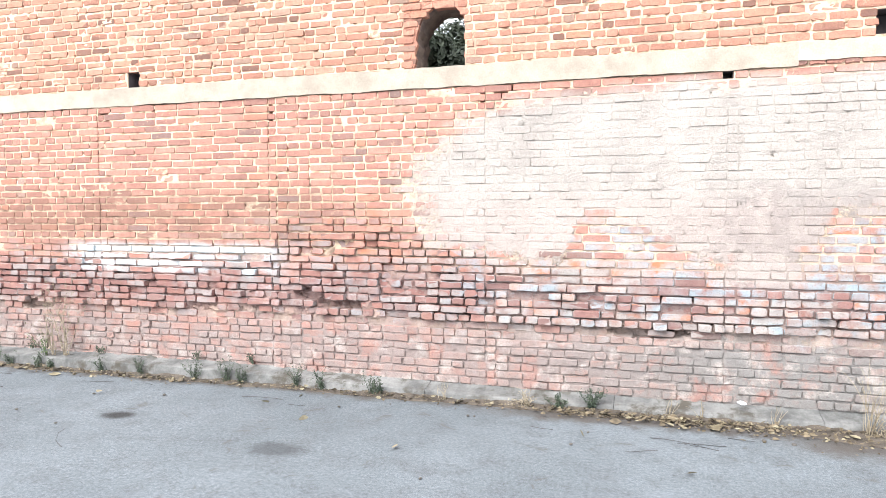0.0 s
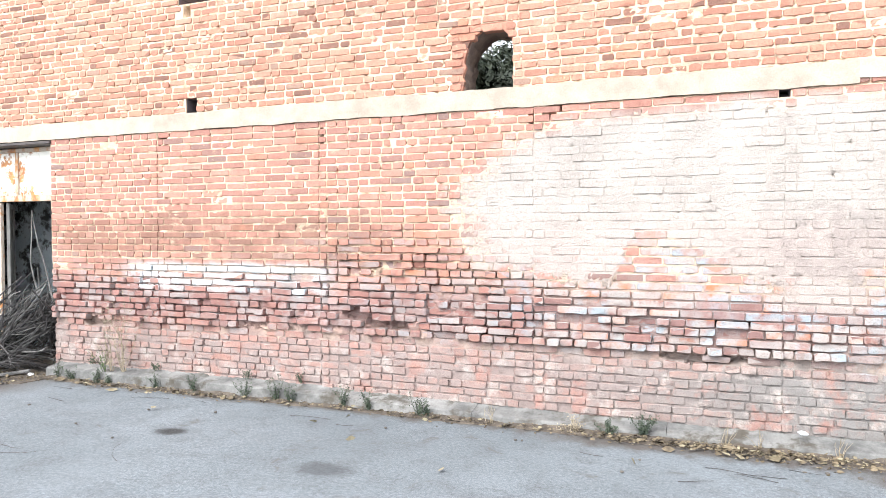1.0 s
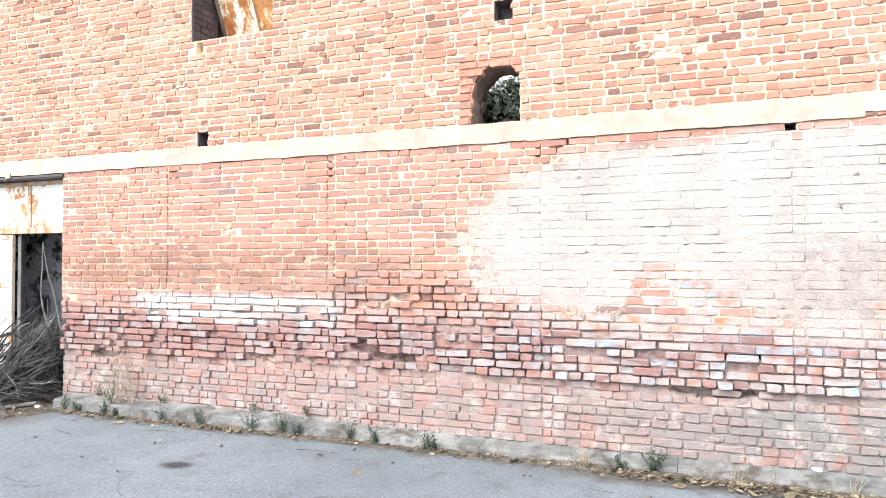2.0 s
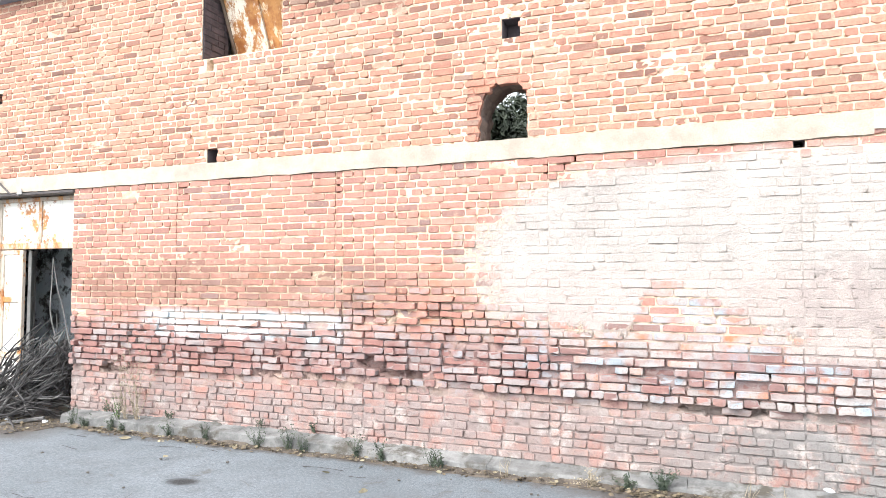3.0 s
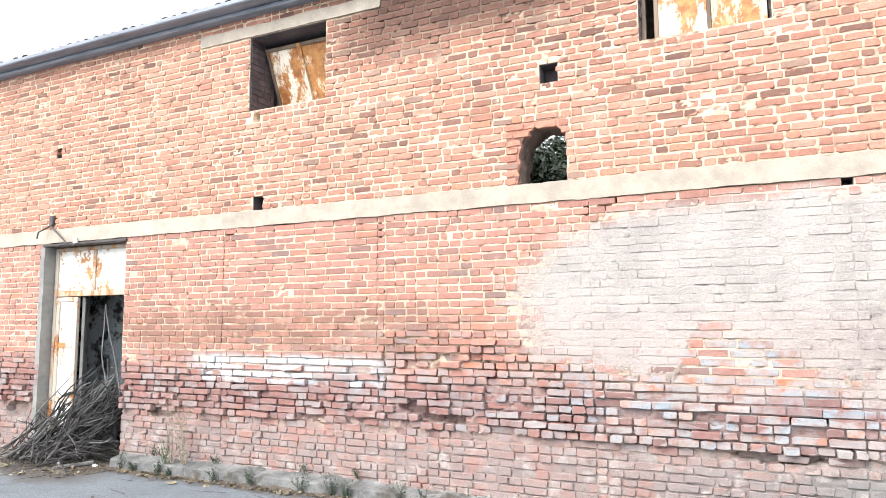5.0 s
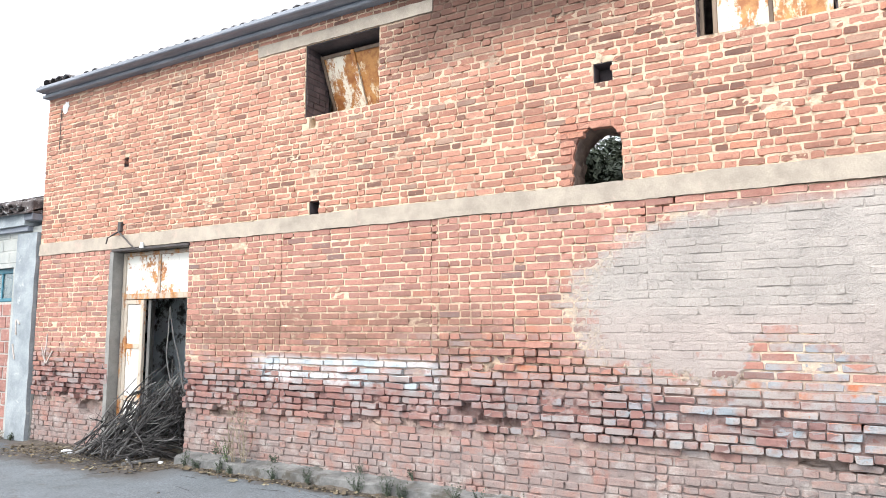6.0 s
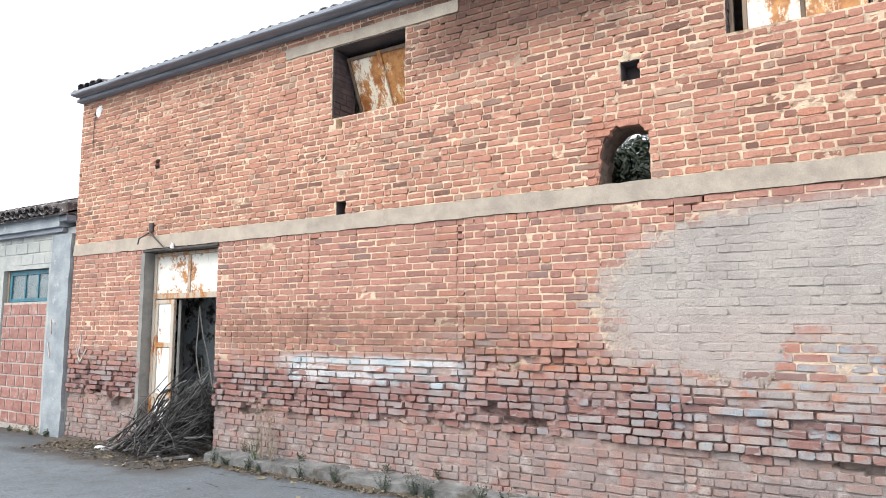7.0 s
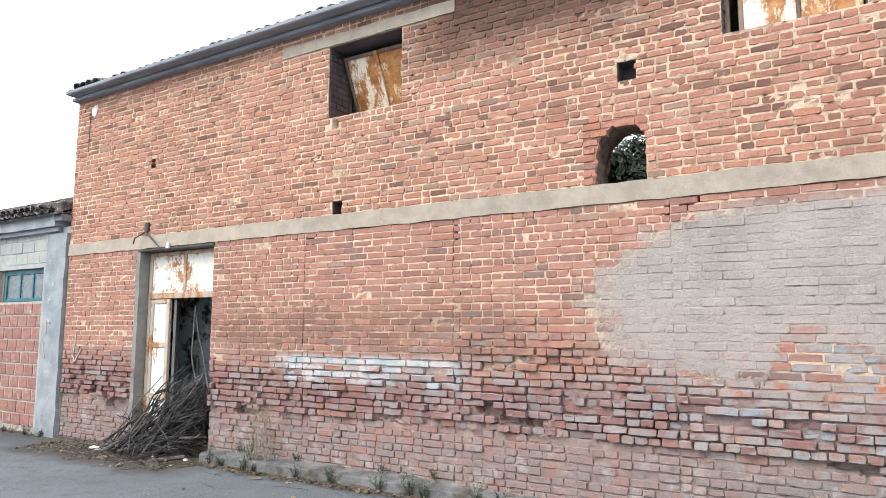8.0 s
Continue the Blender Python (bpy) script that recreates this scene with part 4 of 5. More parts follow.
# ---- wall bracket over the door ----
def build_bracket():
    base = Vector((-9.13, 0.02, 3.31))
    thing = tagged(empty("cable_bracket", base), "dark iron cable bracket with two arms above the door", "bracket")
    # dark block fills the square hole, standing in for its shade
    bm = boxed(-0.04, 0.04, -0.06, 0.2, -0.06, 0.09, bevel=0.012)
    part("block", bm, M_IRON, thing)
    for pts in (((0, -0.06, -0.06), (-0.08, -0.1, -0.11), (-0.17, -0.12, -0.15), (-0.2, -0.12, -0.24)), ((0.0, -0.06, -0.06), (0.2, -0.1, -0.17), (0.42, -0.1, -0.33), (0.56, -0.06, -0.37))):
        bm = bmesh.new()
        tube(bm, pts, 0.013, 0.01, 8)
        part("arm", bm, M_IRON, thing)
    bm = bmesh.new()
    bmesh.ops.create_cone(bm, cap_ends=True, segments=12, radius1=0.035, radius2=0.02, depth=0.09)
    bmesh.ops.translate(bm, verts=bm.verts, vec=(0.56, -0.06, -0.3))
    bmesh.ops.bevel(bm, geom=bm.edges[:], offset=0.006, segments=1, affect="EDGES")
    part("insulator", bm, M_WHITE, thing, "small white ceramic insulator")
    # dark strip of the rolled steel angle above the door
    bar = link("steel_angle", boxed(-9.3, -7.58, -0.03, 0.15, 2.951, 2.985, bevel=0.005), M_IRON)
    tagged(bar, "dark rusty steel angle over the doorway", "steel bar")


build_bracket()


# ---- window shutters ----
def build_shutters():
    # west: a leaf that leans in its opening, its head outwards
    lean = tagged(empty("window_shutter", (-5.48, 0.585, 4.5)), "rusted sheet steel shutter leaning loose in a window", "shutter")
    m = Matrix.Rotation(radians(25), 4, "X")
    def add(name, dims, material, label="", m=m, parent=lean, bevel=0.005):
        return part(name, boxed(*dims, m=m, bevel=bevel), material, parent, label)
    h = 0.89
    add("stile", (0.0, 0.04, 0, 0.05, 0, h), M_WOOD)
    add("stile", (0.49, 0.545, -0.008, 0.05, 0, h), M_SHUTTER)
    add("stile", (1.03, 1.07, 0, 0.05, 0, h), M_WOOD)
    for x0, x1 in ((0.04, 0.49), (0.545, 1.03)):
        add("rail", (x0, x1, 0.002, 0.045, h - 0.045, h), M_WOOD)
        add("rail", (x0, x1, 0.002, 0.045, 0, 0.045), M_WOOD)
    add("panel", (0.04, 0.49, 0.016, 0.026, 0.045, h - 0.045), M_SHUTTER)
    add("panel", (0.545, 1.03, 0.016, 0.026, 0.045, h - 0.045), M_SHUTTER_B)
    frame_w = tagged(empty("window_1", (-5.0, 0.62, 4.4)), "old wooden window frame inside the brick opening", "window", kind="structure")
    for dims in ((-0.62, -0.55, 0, 0.05, 0.0, 1.0), (0.63, 0.7, 0, 0.05, 0.0, 1.0), (-0.55, 0.63, 0, 0.05, 0.0, 0.07)):
        part("window_frame", boxed(*dims, bevel=0.004), M_WOOD, frame_w)
    # east: two closed sheets and a dark post
    pair = tagged(empty("window_shutter", (-0.82, 0.12, 4.46)), "closed pair of rusted yellow-white steel window shutters", "shutter")
    i = Matrix.Identity(4)
    add("stile", (0.01, 0.05, 0.0, 0.08, 0.005, 0.93), M_WOOD, "", i, pair)
    add("stile", (0.13, 0.17, -0.01, 0.04, 0.005, 0.93), M_WOOD, "", i, pair)
    add("panel", (0.17, 0.6, 0.0, 0.014, 0.005, 0.93), M_SHUTTER, "", i, pair)
    add("stile", (0.6, 0.635, -0.012, 0.03, 0.005, 0.93), M_WOOD, "", i, pair)
    add("panel", (0.635, 1.06, 0.0, 0.014, 0.005, 0.93), M_SHUTTER_B, "", i, pair)
    add("stile", (1.06, 1.1, -0.01, 0.04, 0.005, 0.93), M_SHUTTER, "", i, pair)


build_shutters()


# ---- brush pile in the doorway ----
def crooked(start, way, length, bend, n=6):
    pts, p, d = [Vector(start)], Vector(start), Vector(way).normalized()
    for _ in range(n):
        d = (d + Vector([random.gauss(0, bend) for _ in range(3)])).normalized()
        p = p + d * (length / n)
        pts.append(p.copy())
    return pts


def build_brush():
    random.seed(11)
    pile = tagged(empty("brush_pile", (-8.2, 0.2, 0.02)), "heap of dry dark cut branches spilling out of the doorway", "branches")
    org = Vector((-8.2, 0.2, 0.02))
    fine = bmesh.new()

    def keep(p, tall=False):
        p = Vector(p)
        p.z = max(p.z, 0.015)
        if not tall:
            roof = 0.22 + 0.82 * max(0.0, p.x + 9.15)
            p.z = p.z if p.z < roof else roof - 0.25 * min(0.6, p.z - roof)
        p.x = min(p.x, -7.63)
        if p.y > -0.03:
            p.x = min(p.x, -7.67)
            if p.y < 0.3:
                p.x = max(p.x, -9.1)
        return p - org

    for k in range(235):
        pick = random.random()
        if pick < 0.42:
            foot = Vector((random.uniform(-9.3, -8.3), random.uniform(-0.55, -0.02), random.uniform(0.02, 0.2)))
            head = Vector((random.uniform(-7.85, -7.68), random.uniform(0.0, 0.4), random.uniform(0.3, 1.55)))
            reach = random.uniform(0.75, 1.05) * (head - foot).length
            thick = random.uniform(0.007, 0.016)
        elif pick < 0.62:
            foot = Vector((random.uniform(-9.2, -8.0), random.uniform(-0.55, 0.1), random.uniform(0.03, 0.35)))
            head = foot + Vector((random.uniform(0.3, 1.0) * random.choice((-0.5, 1, 1)), random.gauss(0, 0.2), random.gauss(0.12, 0.3)))
            reach = random.uniform(0.4, 1.0)
            thick = random.uniform(0.005, 0.013)
        else:
            foot = Vector((random.uniform(-8.9, -7.75), random.uniform(0.3, 0.95), random.uniform(0.06, 0.6)))
            head = foot + Vector((random.gauss(0.3, 0.4), random.gauss(0.0, 0.2), random.uniform(0.2, 0.9)))
            reach = random.uniform(0.6, 1.2)
            thick = random.uniform(0.008, 0.02)
        pts = [keep(p) for p in crooked(foot, head - foot, reach, 0.13, 7)]
        r = thick
        bm = bmesh.new()
        tube(bm, pts, r, r * 0.5, 6)
        # branches inside the room stay dark: shade put into their colour
        part("branch", bm, M_STICK if pick >= 0.62 or random.random() < 0.55 else M_STICK_PALE, pile, smooth=48)
        for _ in range(random.choice((0, 1, 1, 2))):
            i = random.randrange(2, len(pts) - 1)
            tube(fine, [keep(q) for q in crooked(pts[i] + org, pts[i] - pts[i - 1] + Vector([random.gauss(0, 0.12) for _ in range(3)]), random.uniform(0.2, 0.55), 0.2, 4)], r * 0.45, 0.0015, 4)
    for k in range(35):
        foot = Vector((random.uniform(-9.2, -7.75), random.uniform(-0.4, 0.1), random.uniform(0.02, 0.25)))
        tube(fine, [keep(q) for q in crooked(foot, (random.gauss(0, 1), random.gauss(-0.1, 0.3), random.uniform(0.0, 0.5)), random.uniform(0.4, 0.9), 0.2, 5)], 0.006, 0.002, 4)
    # broken twigs strewn before the doorway
    for k in range(110):
        a = random.gauss(0, 0.5) + random.choice((0, math.pi))
        foot = Vector((random.triangular(-10.3, -7.7, -8.9), random.triangular(-1.0, -0.05, -0.35), random.uniform(0.02, 0.06)))
        tube(fine, [keep(q) for q in crooked(foot, (math.cos(a), math.sin(a), 0.03), random.uniform(0.08, 0.4), 0.18, 4)], random.uniform(0.002, 0.006), 0.0015, 4)
    # tall shoots that stand up into the opening
    for x, y, z, way, length in ((-8.2, 0.35, 0.7, (-0.12, 0.1, 1), 1.45), (-8.0, 0.4, 0.8, (0.22, 0.1, 1), 1.1), (-7.95, 0.3, 0.9, (-0.35, 0.1, 1), 1.25), (-8.35, 0.4, 0.5, (0.3, 0.1, 1), 1.0), (-8.1, 0.5, 0.8, (0.1, 0, 1), 0.9)):
        bm = bmesh.new()
        tube(bm, [keep(q, True) for q in crooked((x, y, z), way, length, 0.1, 8)], 0.013, 0.006, 6)
        part("branch", bm, M_STICK_PALE, pile, smooth=48)
    tagged(part("brushwood", fine, M_STICK, pile), kind="stuff")
    random.seed(5)


build_brush()


# ---- neighbouring low house ----
def build_neighbour():
    house = tagged(empty("house", (-13.5, 0.3, 0)), "low grey rendered neighbour house with a bricked-up gateway", "house")
    inv = Matrix.Translation((13.5, -0.3, 0))

    def add(name, bm, material, label="", parent=house):
        bmesh.ops.transform(bm, matrix=inv, verts=bm.verts)
        return part(name, bm, material, parent, label)

    x0, x1, top = -22.0, WEST - 0.03, 3.52
    gate = (-13.62, -12.05, 0.12, 2.85)
    add("wall", rough_box(x0, gate[0], 0.02, 0.3, 0.0, top, 0.2, 0.006, 2.0), M_NBR)
    add("wall", rough_box(gate[0], gate[1], 0.022, 0.3, gate[3], top, 0.2, 0.006, 3.0), M_NBR)
    add("wall", rough_box(gate[1], x1, 0.02, 0.3, 0.0, top, 0.12, 0.006, 4.0), M_NBR)
    for dims in ((x0, x0 + 0.3, 0.3, 6.0, 0.0, top), (x0, x1, 5.7, 6.0, 0.0, top)):
        add("wall", boxed(*dims), M_NBR)
    add("pilaster", rough_box(-11.86, x1, -0.05, 0.018, 0.0, 3.4, 0.09, 0.012, 7.0), M_PILASTER, "rough cement pilaster with pale smears")
    infill = add("gate_infill", boxed(gate[0], gate[1], 0.055, 0.28, 0.0, 2.26), M_JOINT, "gateway bricked up with red hollow clay blocks")
    rows, cols = 10, 5
    pw, ph = (gate[1] - gate[0] - 0.04) / cols, (2.24 - 0.1) / rows
    for r in range(rows):
        off = 0.0 if r % 2 else pw / 2
        x = gate[0] + 0.02 - off
        while x < gate[1] - 0.05:
            a, b = max(x, gate[0] + 0.02) + random.uniform(0.012, 0.026), min(x + pw, gate[1] - 0.02) - random.uniform(0.012, 0.026)
            if b - a > 0.05:
                z = 0.09 + r * ph
                add("block", boxed(a, b, 0.042 + random.gauss(0, 0.002), 0.1, z + 0.012 + random.gauss(0, 0.002), z + ph - 0.012, bevel=0.006), M_CLAY, "", infill)
            x += pw
    # cement blocks that show through the thin render
    for r, z in enumerate((2.92, 3.13, 3.34)):
        x = -14.6 + (r % 2) * 0.2
        while x < -12.0:
            add("cement_block", boxed(x + 0.01, x + 0.39, 0.014 + random.gauss(0, 0.003), 0.05, z + 0.008, min(z + 0.2, 3.5), bevel=0.008), M_NBR)
            x += 0.4
    # first block is dark, standing in for the shaded recess at the west edge
    win = add("window", boxed(-13.61, -13.53, 0.09, 0.29, 2.262, 2.848), M_WOOD, "small blue wooden window with three dusty panes")
    for dims in ((-13.53, -13.46, 0.1, 0.16, 2.27, 2.84), (-12.12, -12.055, 0.1, 0.16, 2.27, 2.84), (-13.46, -12.12, 0.1, 0.16, 2.76, 2.84), (-13.46, -12.12, 0.1, 0.16, 2.27, 2.33),
                 (-13.01, -12.97, 0.105, 0.155, 2.33, 2.76), (-12.57, -12.53, 0.105, 0.155, 2.33, 2.76)):
        add("window_frame", boxed(*dims, bevel=0.005), M_BLUE, "", win)
    for a, b in ((-13.46, -13.01), (-12.97, -12.57), (-12.53, -12.12)):
        add("pane", boxed(a, b, 0.125, 0.131, 2.33, 2.76), M_GLASS, "", win)
    add("eaves_beam", rough_box(x0, x1 - 0.25, -0.13, 0.3, 3.525, 3.755, 0.12, 0.006, 9.0), M_PILASTER, "pale concrete eaves beam")
    add("eaves_beam", boxed(x1 - 0.245, x1, -0.15, 0.3, 3.6, 3.71, bevel=0.01), M_EAVE)
    add("eaves_board", boxed(x0, x1 - 0.25, -0.07, 0.018, 3.44, 3.522, bevel=0.006), M_EAVE)
    # roof, with a verge board against the taller wall
    tilt = radians(20)
    up, side = Vector((0, math.cos(tilt), math.sin(tilt))), Vector((0, -math.sin(tilt), math.cos(tilt)))
    foot = Vector((0, -0.22, 3.7))
    bm = bmesh.new()
    v = [bm.verts.new(Vector((x, 0, 0)) + foot + up * s + side * h) for x in (x0, x1) for s, h in ((0, 0), (5.5, 0), (5.5, 0.03), (0, 0.03))]
    for f in ((0, 1, 2, 3), (7, 6, 5, 4), (0, 4, 5, 1), (1, 5, 6, 2), (2, 6, 7, 3), (3, 7, 4, 0)):
        bm.faces.new([v[i] for i in f])
    roof = add("roof", bm, M_TILE_OLD, "roof of dark curved clay tiles")
    add("verge_board", boxed(x1 - 0.32, x1, -0.16, 0.2, 3.715, 3.93, bevel=0.02), M_TILE_OLD, "", roof)

    def tile(bm, at, flip):
        rows = []
        for s, r in ((0.0, 0.1), (0.42, 0.085)):
            for rr in (r, r - 0.02):
                rows.append([bm.verts.new(at + up * s + side * (flip * rr * math.sin(a) * 0.8) + Vector((rr * math.cos(a), 0, 0))) for a in (math.pi * k / 6 for k in range(7))])
        o0, i0, o1, i1 = rows
        for k in range(6):
            bm.faces.new([o0[k], o0[k + 1], o1[k + 1], o1[k]])
            bm.faces.new([i0[k + 1], i0[k], i1[k], i1[k + 1]])
            bm.faces.new([i0[k], i0[k + 1], o0[k + 1], o0[k]])
        bmesh.ops.recalc_face_normals(bm, faces=bm.faces)

    rest = bmesh.new()
    for row in range(5):
        x = x1 - 0.42
        while x > (x0 if row < 2 else -16):
            at = Vector((x, random.gauss(0, 0.012), random.gauss(0, 0.006))) + foot + up * (row * 0.36 - 0.04) + side * 0.1
            for dx, flip, lift in ((0.0, 1, 0.03), (0.1, -1, 0.02)):
                bm = bmesh.new() if row == 0 and x > -16 else rest
                tile(bm, at + Vector((dx, 0, 0)) + side * lift, flip) if bm is not rest else tile_plain(rest, at + Vector((dx, 0, 0)) + side * lift, up, side)
                if bm is not rest:
                    add("roof_tile", bm, M_TILE_OLD, "", roof)
            x -= 0.2
    tagged(add("tile_rows", rest, M_TILE_OLD, "", roof), kind="stuff")
    # chalk strokes, unreadable
    for a, b in (((-11.72, 1.95), (-11.7, 1.7)), ((-11.7, 1.95), (-11.6, 1.88)), ((-11.78, 1.55), (-11.7, 1.3))):
        bm = bmesh.new()
        d = Vector((b[0] - a[0], b[1] - a[1]))
        nrm = Vector((-d.y, d.x)).normalized() * 0.011
        prism(bm, [(a[0] - nrm.x, a[1] - nrm.y), (b[0] - nrm.x, b[1] - nrm.y), (b[0] + nrm.x, b[1] + nrm.y), (a[0] + nrm.x, a[1] + nrm.y)], -0.068, -0.05)
        add("paint_stroke", bm, M_CHALK)


def tile_plain(bm, at, up, side):
    rows = [[bm.verts.new(at + up * s + side * (r * math.sin(a) * 0.8) + Vector((r * math.cos(a), 0, 0))) for a in (math.pi * k / 5 for k in range(6))] for s, r in ((0.0, 0.1), (0.42, 0.085))]
    for k in range(5):
        bm.faces.new([rows[0][k], rows[0][k + 1], rows[1][k + 1], rows[1][k]])


build_neighbour()


# ---- tree behind the building, seen through the hole ----
def leaf_card(bm, p, s, n):
    """A small pointed leaf, folded along its middle."""
    n = n.normalized()
    u = n.orthogonal().normalized()
    u = (Matrix.Rotation(random.uniform(0, 6.28), 3, n) @ u)
    w = n.cross(u)
    a, b, c, d = (bm.verts.new(p + q) for q in (-u * s, w * s * 0.45 + n * s * 0.18, u * s, -w * s * 0.45 + n * s * 0.18))
    bm.faces.new([a, b, c])
    bm.faces.new([a, c, d])


def build_tree():
    random.seed(21)
    tree = tagged(empty("tree", (-4.3, 8.4, 0)), "dark leafy tree standing behind the building", "tree")
    trunk = bmesh.new()
    tube(trunk, crooked((0, 0, -0.05), (0.05, 0, 1), 4.9, 0.05, 8), 0.2, 0.11, 9)
    ends = []
    for k in range(12):
        a = k * 2.4
        z = 3.2 + 0.14 * k
        pts = crooked((0.05, 0, z), (math.cos(a), math.sin(a), 0.75), random.uniform(1.2, 1.9), 0.12, 6)
        tube(trunk, pts, 0.07, 0.02, 6)
        ends += pts[2:]
    part("trunk", trunk, M_BARK, tree, smooth=48)
    crown = bmesh.new()
    ends += [Vector((random.uniform(-1.7, 1.7), random.uniform(-1.0, 1.0), random.uniform(3.6, 5.9))) for _ in range(70)]
    for c in ends:
        for _ in range(300):
            d = Vector([random.gauss(0, 1) for _ in range(3)])
            p = c + d.normalized() * abs(random.gauss(0, 0.33))
            # the crown ends in a low, bumpy outline
            if p.z < 6.02 + 0.3 * max(-1.0, min(1.0, (p.x - 0.1) / 0.5)) + 0.4 * noise.noise(Vector((p.x * 1.6, 2, 0))) + 0.25 * noise.noise(p * 4):
                leaf_card(crown, p, random.uniform(0.055, 0.1), d + Vector((0, 0, 0.8)))
    part("crown", crown, M_TREE_LEAF, tree)
    random.seed(6)


build_tree()


# ---- weeds, leaves and litter ----
def weed(at, height, stems, spread, material, leafy, label):
    thing = tagged(empty("weed", at), label, "weed", "weeds along the kerb")
    leaves = bmesh.new()
    for _ in range(stems):
        bm = bmesh.new()
        lean = Vector((random.gauss(0, spread), random.gauss(-0.15, spread * 0.5), 1))
        pts = crooked((random.gauss(0, 0.02), random.gauss(0, 0.01), 0), lean, height * random.uniform(0.6, 1.1), 0.14, 6)
        tube(bm, pts, 0.0035, 0.0012, 4)
        part("stalk", bm, M_STRAW if material is M_STRAW else M_WEED, thing)
        for p in pts[1:]:
            for _ in range(leafy):
                s = random.uniform(0.006, 0.015)
                leaf_card(leaves, p + Vector([random.gauss(0, 0.012) for _ in range(3)]), s, Vector((random.gauss(0, 1), random.gauss(-0.4, 1), random.gauss(0.6, 0.6))))
    if leafy:
        tagged(part("foliage", leaves, material, thing), kind="stuff")
    else:
        leaves.free()


def build_weeds():
    random.seed(31)
    dull = "small dusty green weed growing at the kerb"
    for x, h in ((-7.3, 0.3), (-7.05, 0.18), (-6.62, 0.22), (-6.45, 0.15), (-5.75, 0.2), (-5.2, 0.24), (-4.5, 0.27), (-4.1, 0.3), (-3.92, 0.22), (-3.3, 0.28), (-2.98, 0.26), (-2.45, 0.24), (-2.36, 0.2)):
        weed((x, -0.19, 0.0), h * 0.9, 8, 0.2, M_WEED, 4, dull)
    for x, h in ((-4.6, 0.1), (-5.9, 0.09), (-3.9, 0.12), (-6.9, 0.13)):
        weed((x, -0.02, 0.185), h, 4, 0.3, M_WEED, 4, "tiny green weed rooted on the kerb")
    weed((-0.32, -0.19, 0.04), 0.18, 11, 0.45, M_WEED, 7, "bushy green weed growing at the kerb")
    weed((-0.9, -0.22, 0.0), 0.2, 10, 0.5, M_STRAW, 4, "withered straw-coloured weed at the kerb")
    weed((1.86, -0.24, 0.0), 0.6, 20, 0.11, M_STRAW, 0, "tall clump of dry straw-coloured grass")
    weed((2.0, -0.28, 0.0), 0.3, 12, 0.4, M_STRAW, 2, "low clump of dry straw-coloured grass")
    weed((-6.32, -0.1, 0.15), 0.95, 12, 0.1, M_STRAW, 5, "tall thin dried weed against the wall")
    weed((-6.5, -0.12, 0.15), 0.75, 8, 0.12, M_STRAW, 4, "tall thin dried weed against the wall")
    weed((-6.58, -0.14, 0.14), 0.3, 6, 0.3, M_WEED_LIGHT, 5, "yellow-green weed against the wall")
    weed((-0.62, -0.2, 0.0), 0.16, 8, 0.5, M_WEED, 6, "dark withered weed in the leaf litter")
    for x, h in ((-13.5, 0.12), (-13.2, 0.2), (-12.75, 0.1), (-12.5, 0.16), (-12.05, 0.13), (-11.9, 0.2), (-11.6, 0.12)):
        weed((x, -0.1, 0.0), h, 11, 0.6, M_WEED if h < 0.15 else M_STRAW, 4, "low weed at the foot of the grey house")
    for x in (-1.7, 0.35, 0.6, 1.2):
        weed((x, -0.2, 0.0), 0.2, 7, 0.3, M_STRAW, 0, "thin dry grass stalks at the kerb")


build_weeds()


def fallen(bm, at, s):
    """A curled dry leaf with a little thickness."""
    yaw, pitch = random.uniform(0, 6.28), random.gauss(0, 0.8)
    m = Matrix.Translation(at) @ Matrix.Rotation(yaw, 4, "Z") @ Matrix.Rotation(pitch, 4, "X")
    curl = random.uniform(-0.15, 0.35)
    outline = [(x * random.uniform(0.85, 1.15), y * random.uniform(0.7, 1.25)) for x, y in ((-1, 0.01), (-0.45, 0.48), (0.25, 0.55), (1, 0.01), (0.25, -0.55), (-0.45, -0.48))]
    up = [bm.verts.new(m @ Vector((x * s, y * s, curl * s * (abs(y) * 1.2 + x * x * 0.3) + 0.012))) for x, y in outline]
    mid = [bm.verts.new(m @ Vector((x * s, 0, curl * s * x * x * 0.3 + 0.011))) for x in (-0.4, 0.3)]
    for f in ((up[0], mid[0], up[1]), (up[1], mid[0], mid[1], up[2]), (up[2], mid[1], up[3]), (up[3], mid[1], up[4]), (up[4], mid[1], mid[0], up[5]), (up[5], mid[0], up[0])):
        bm.faces.new(f)


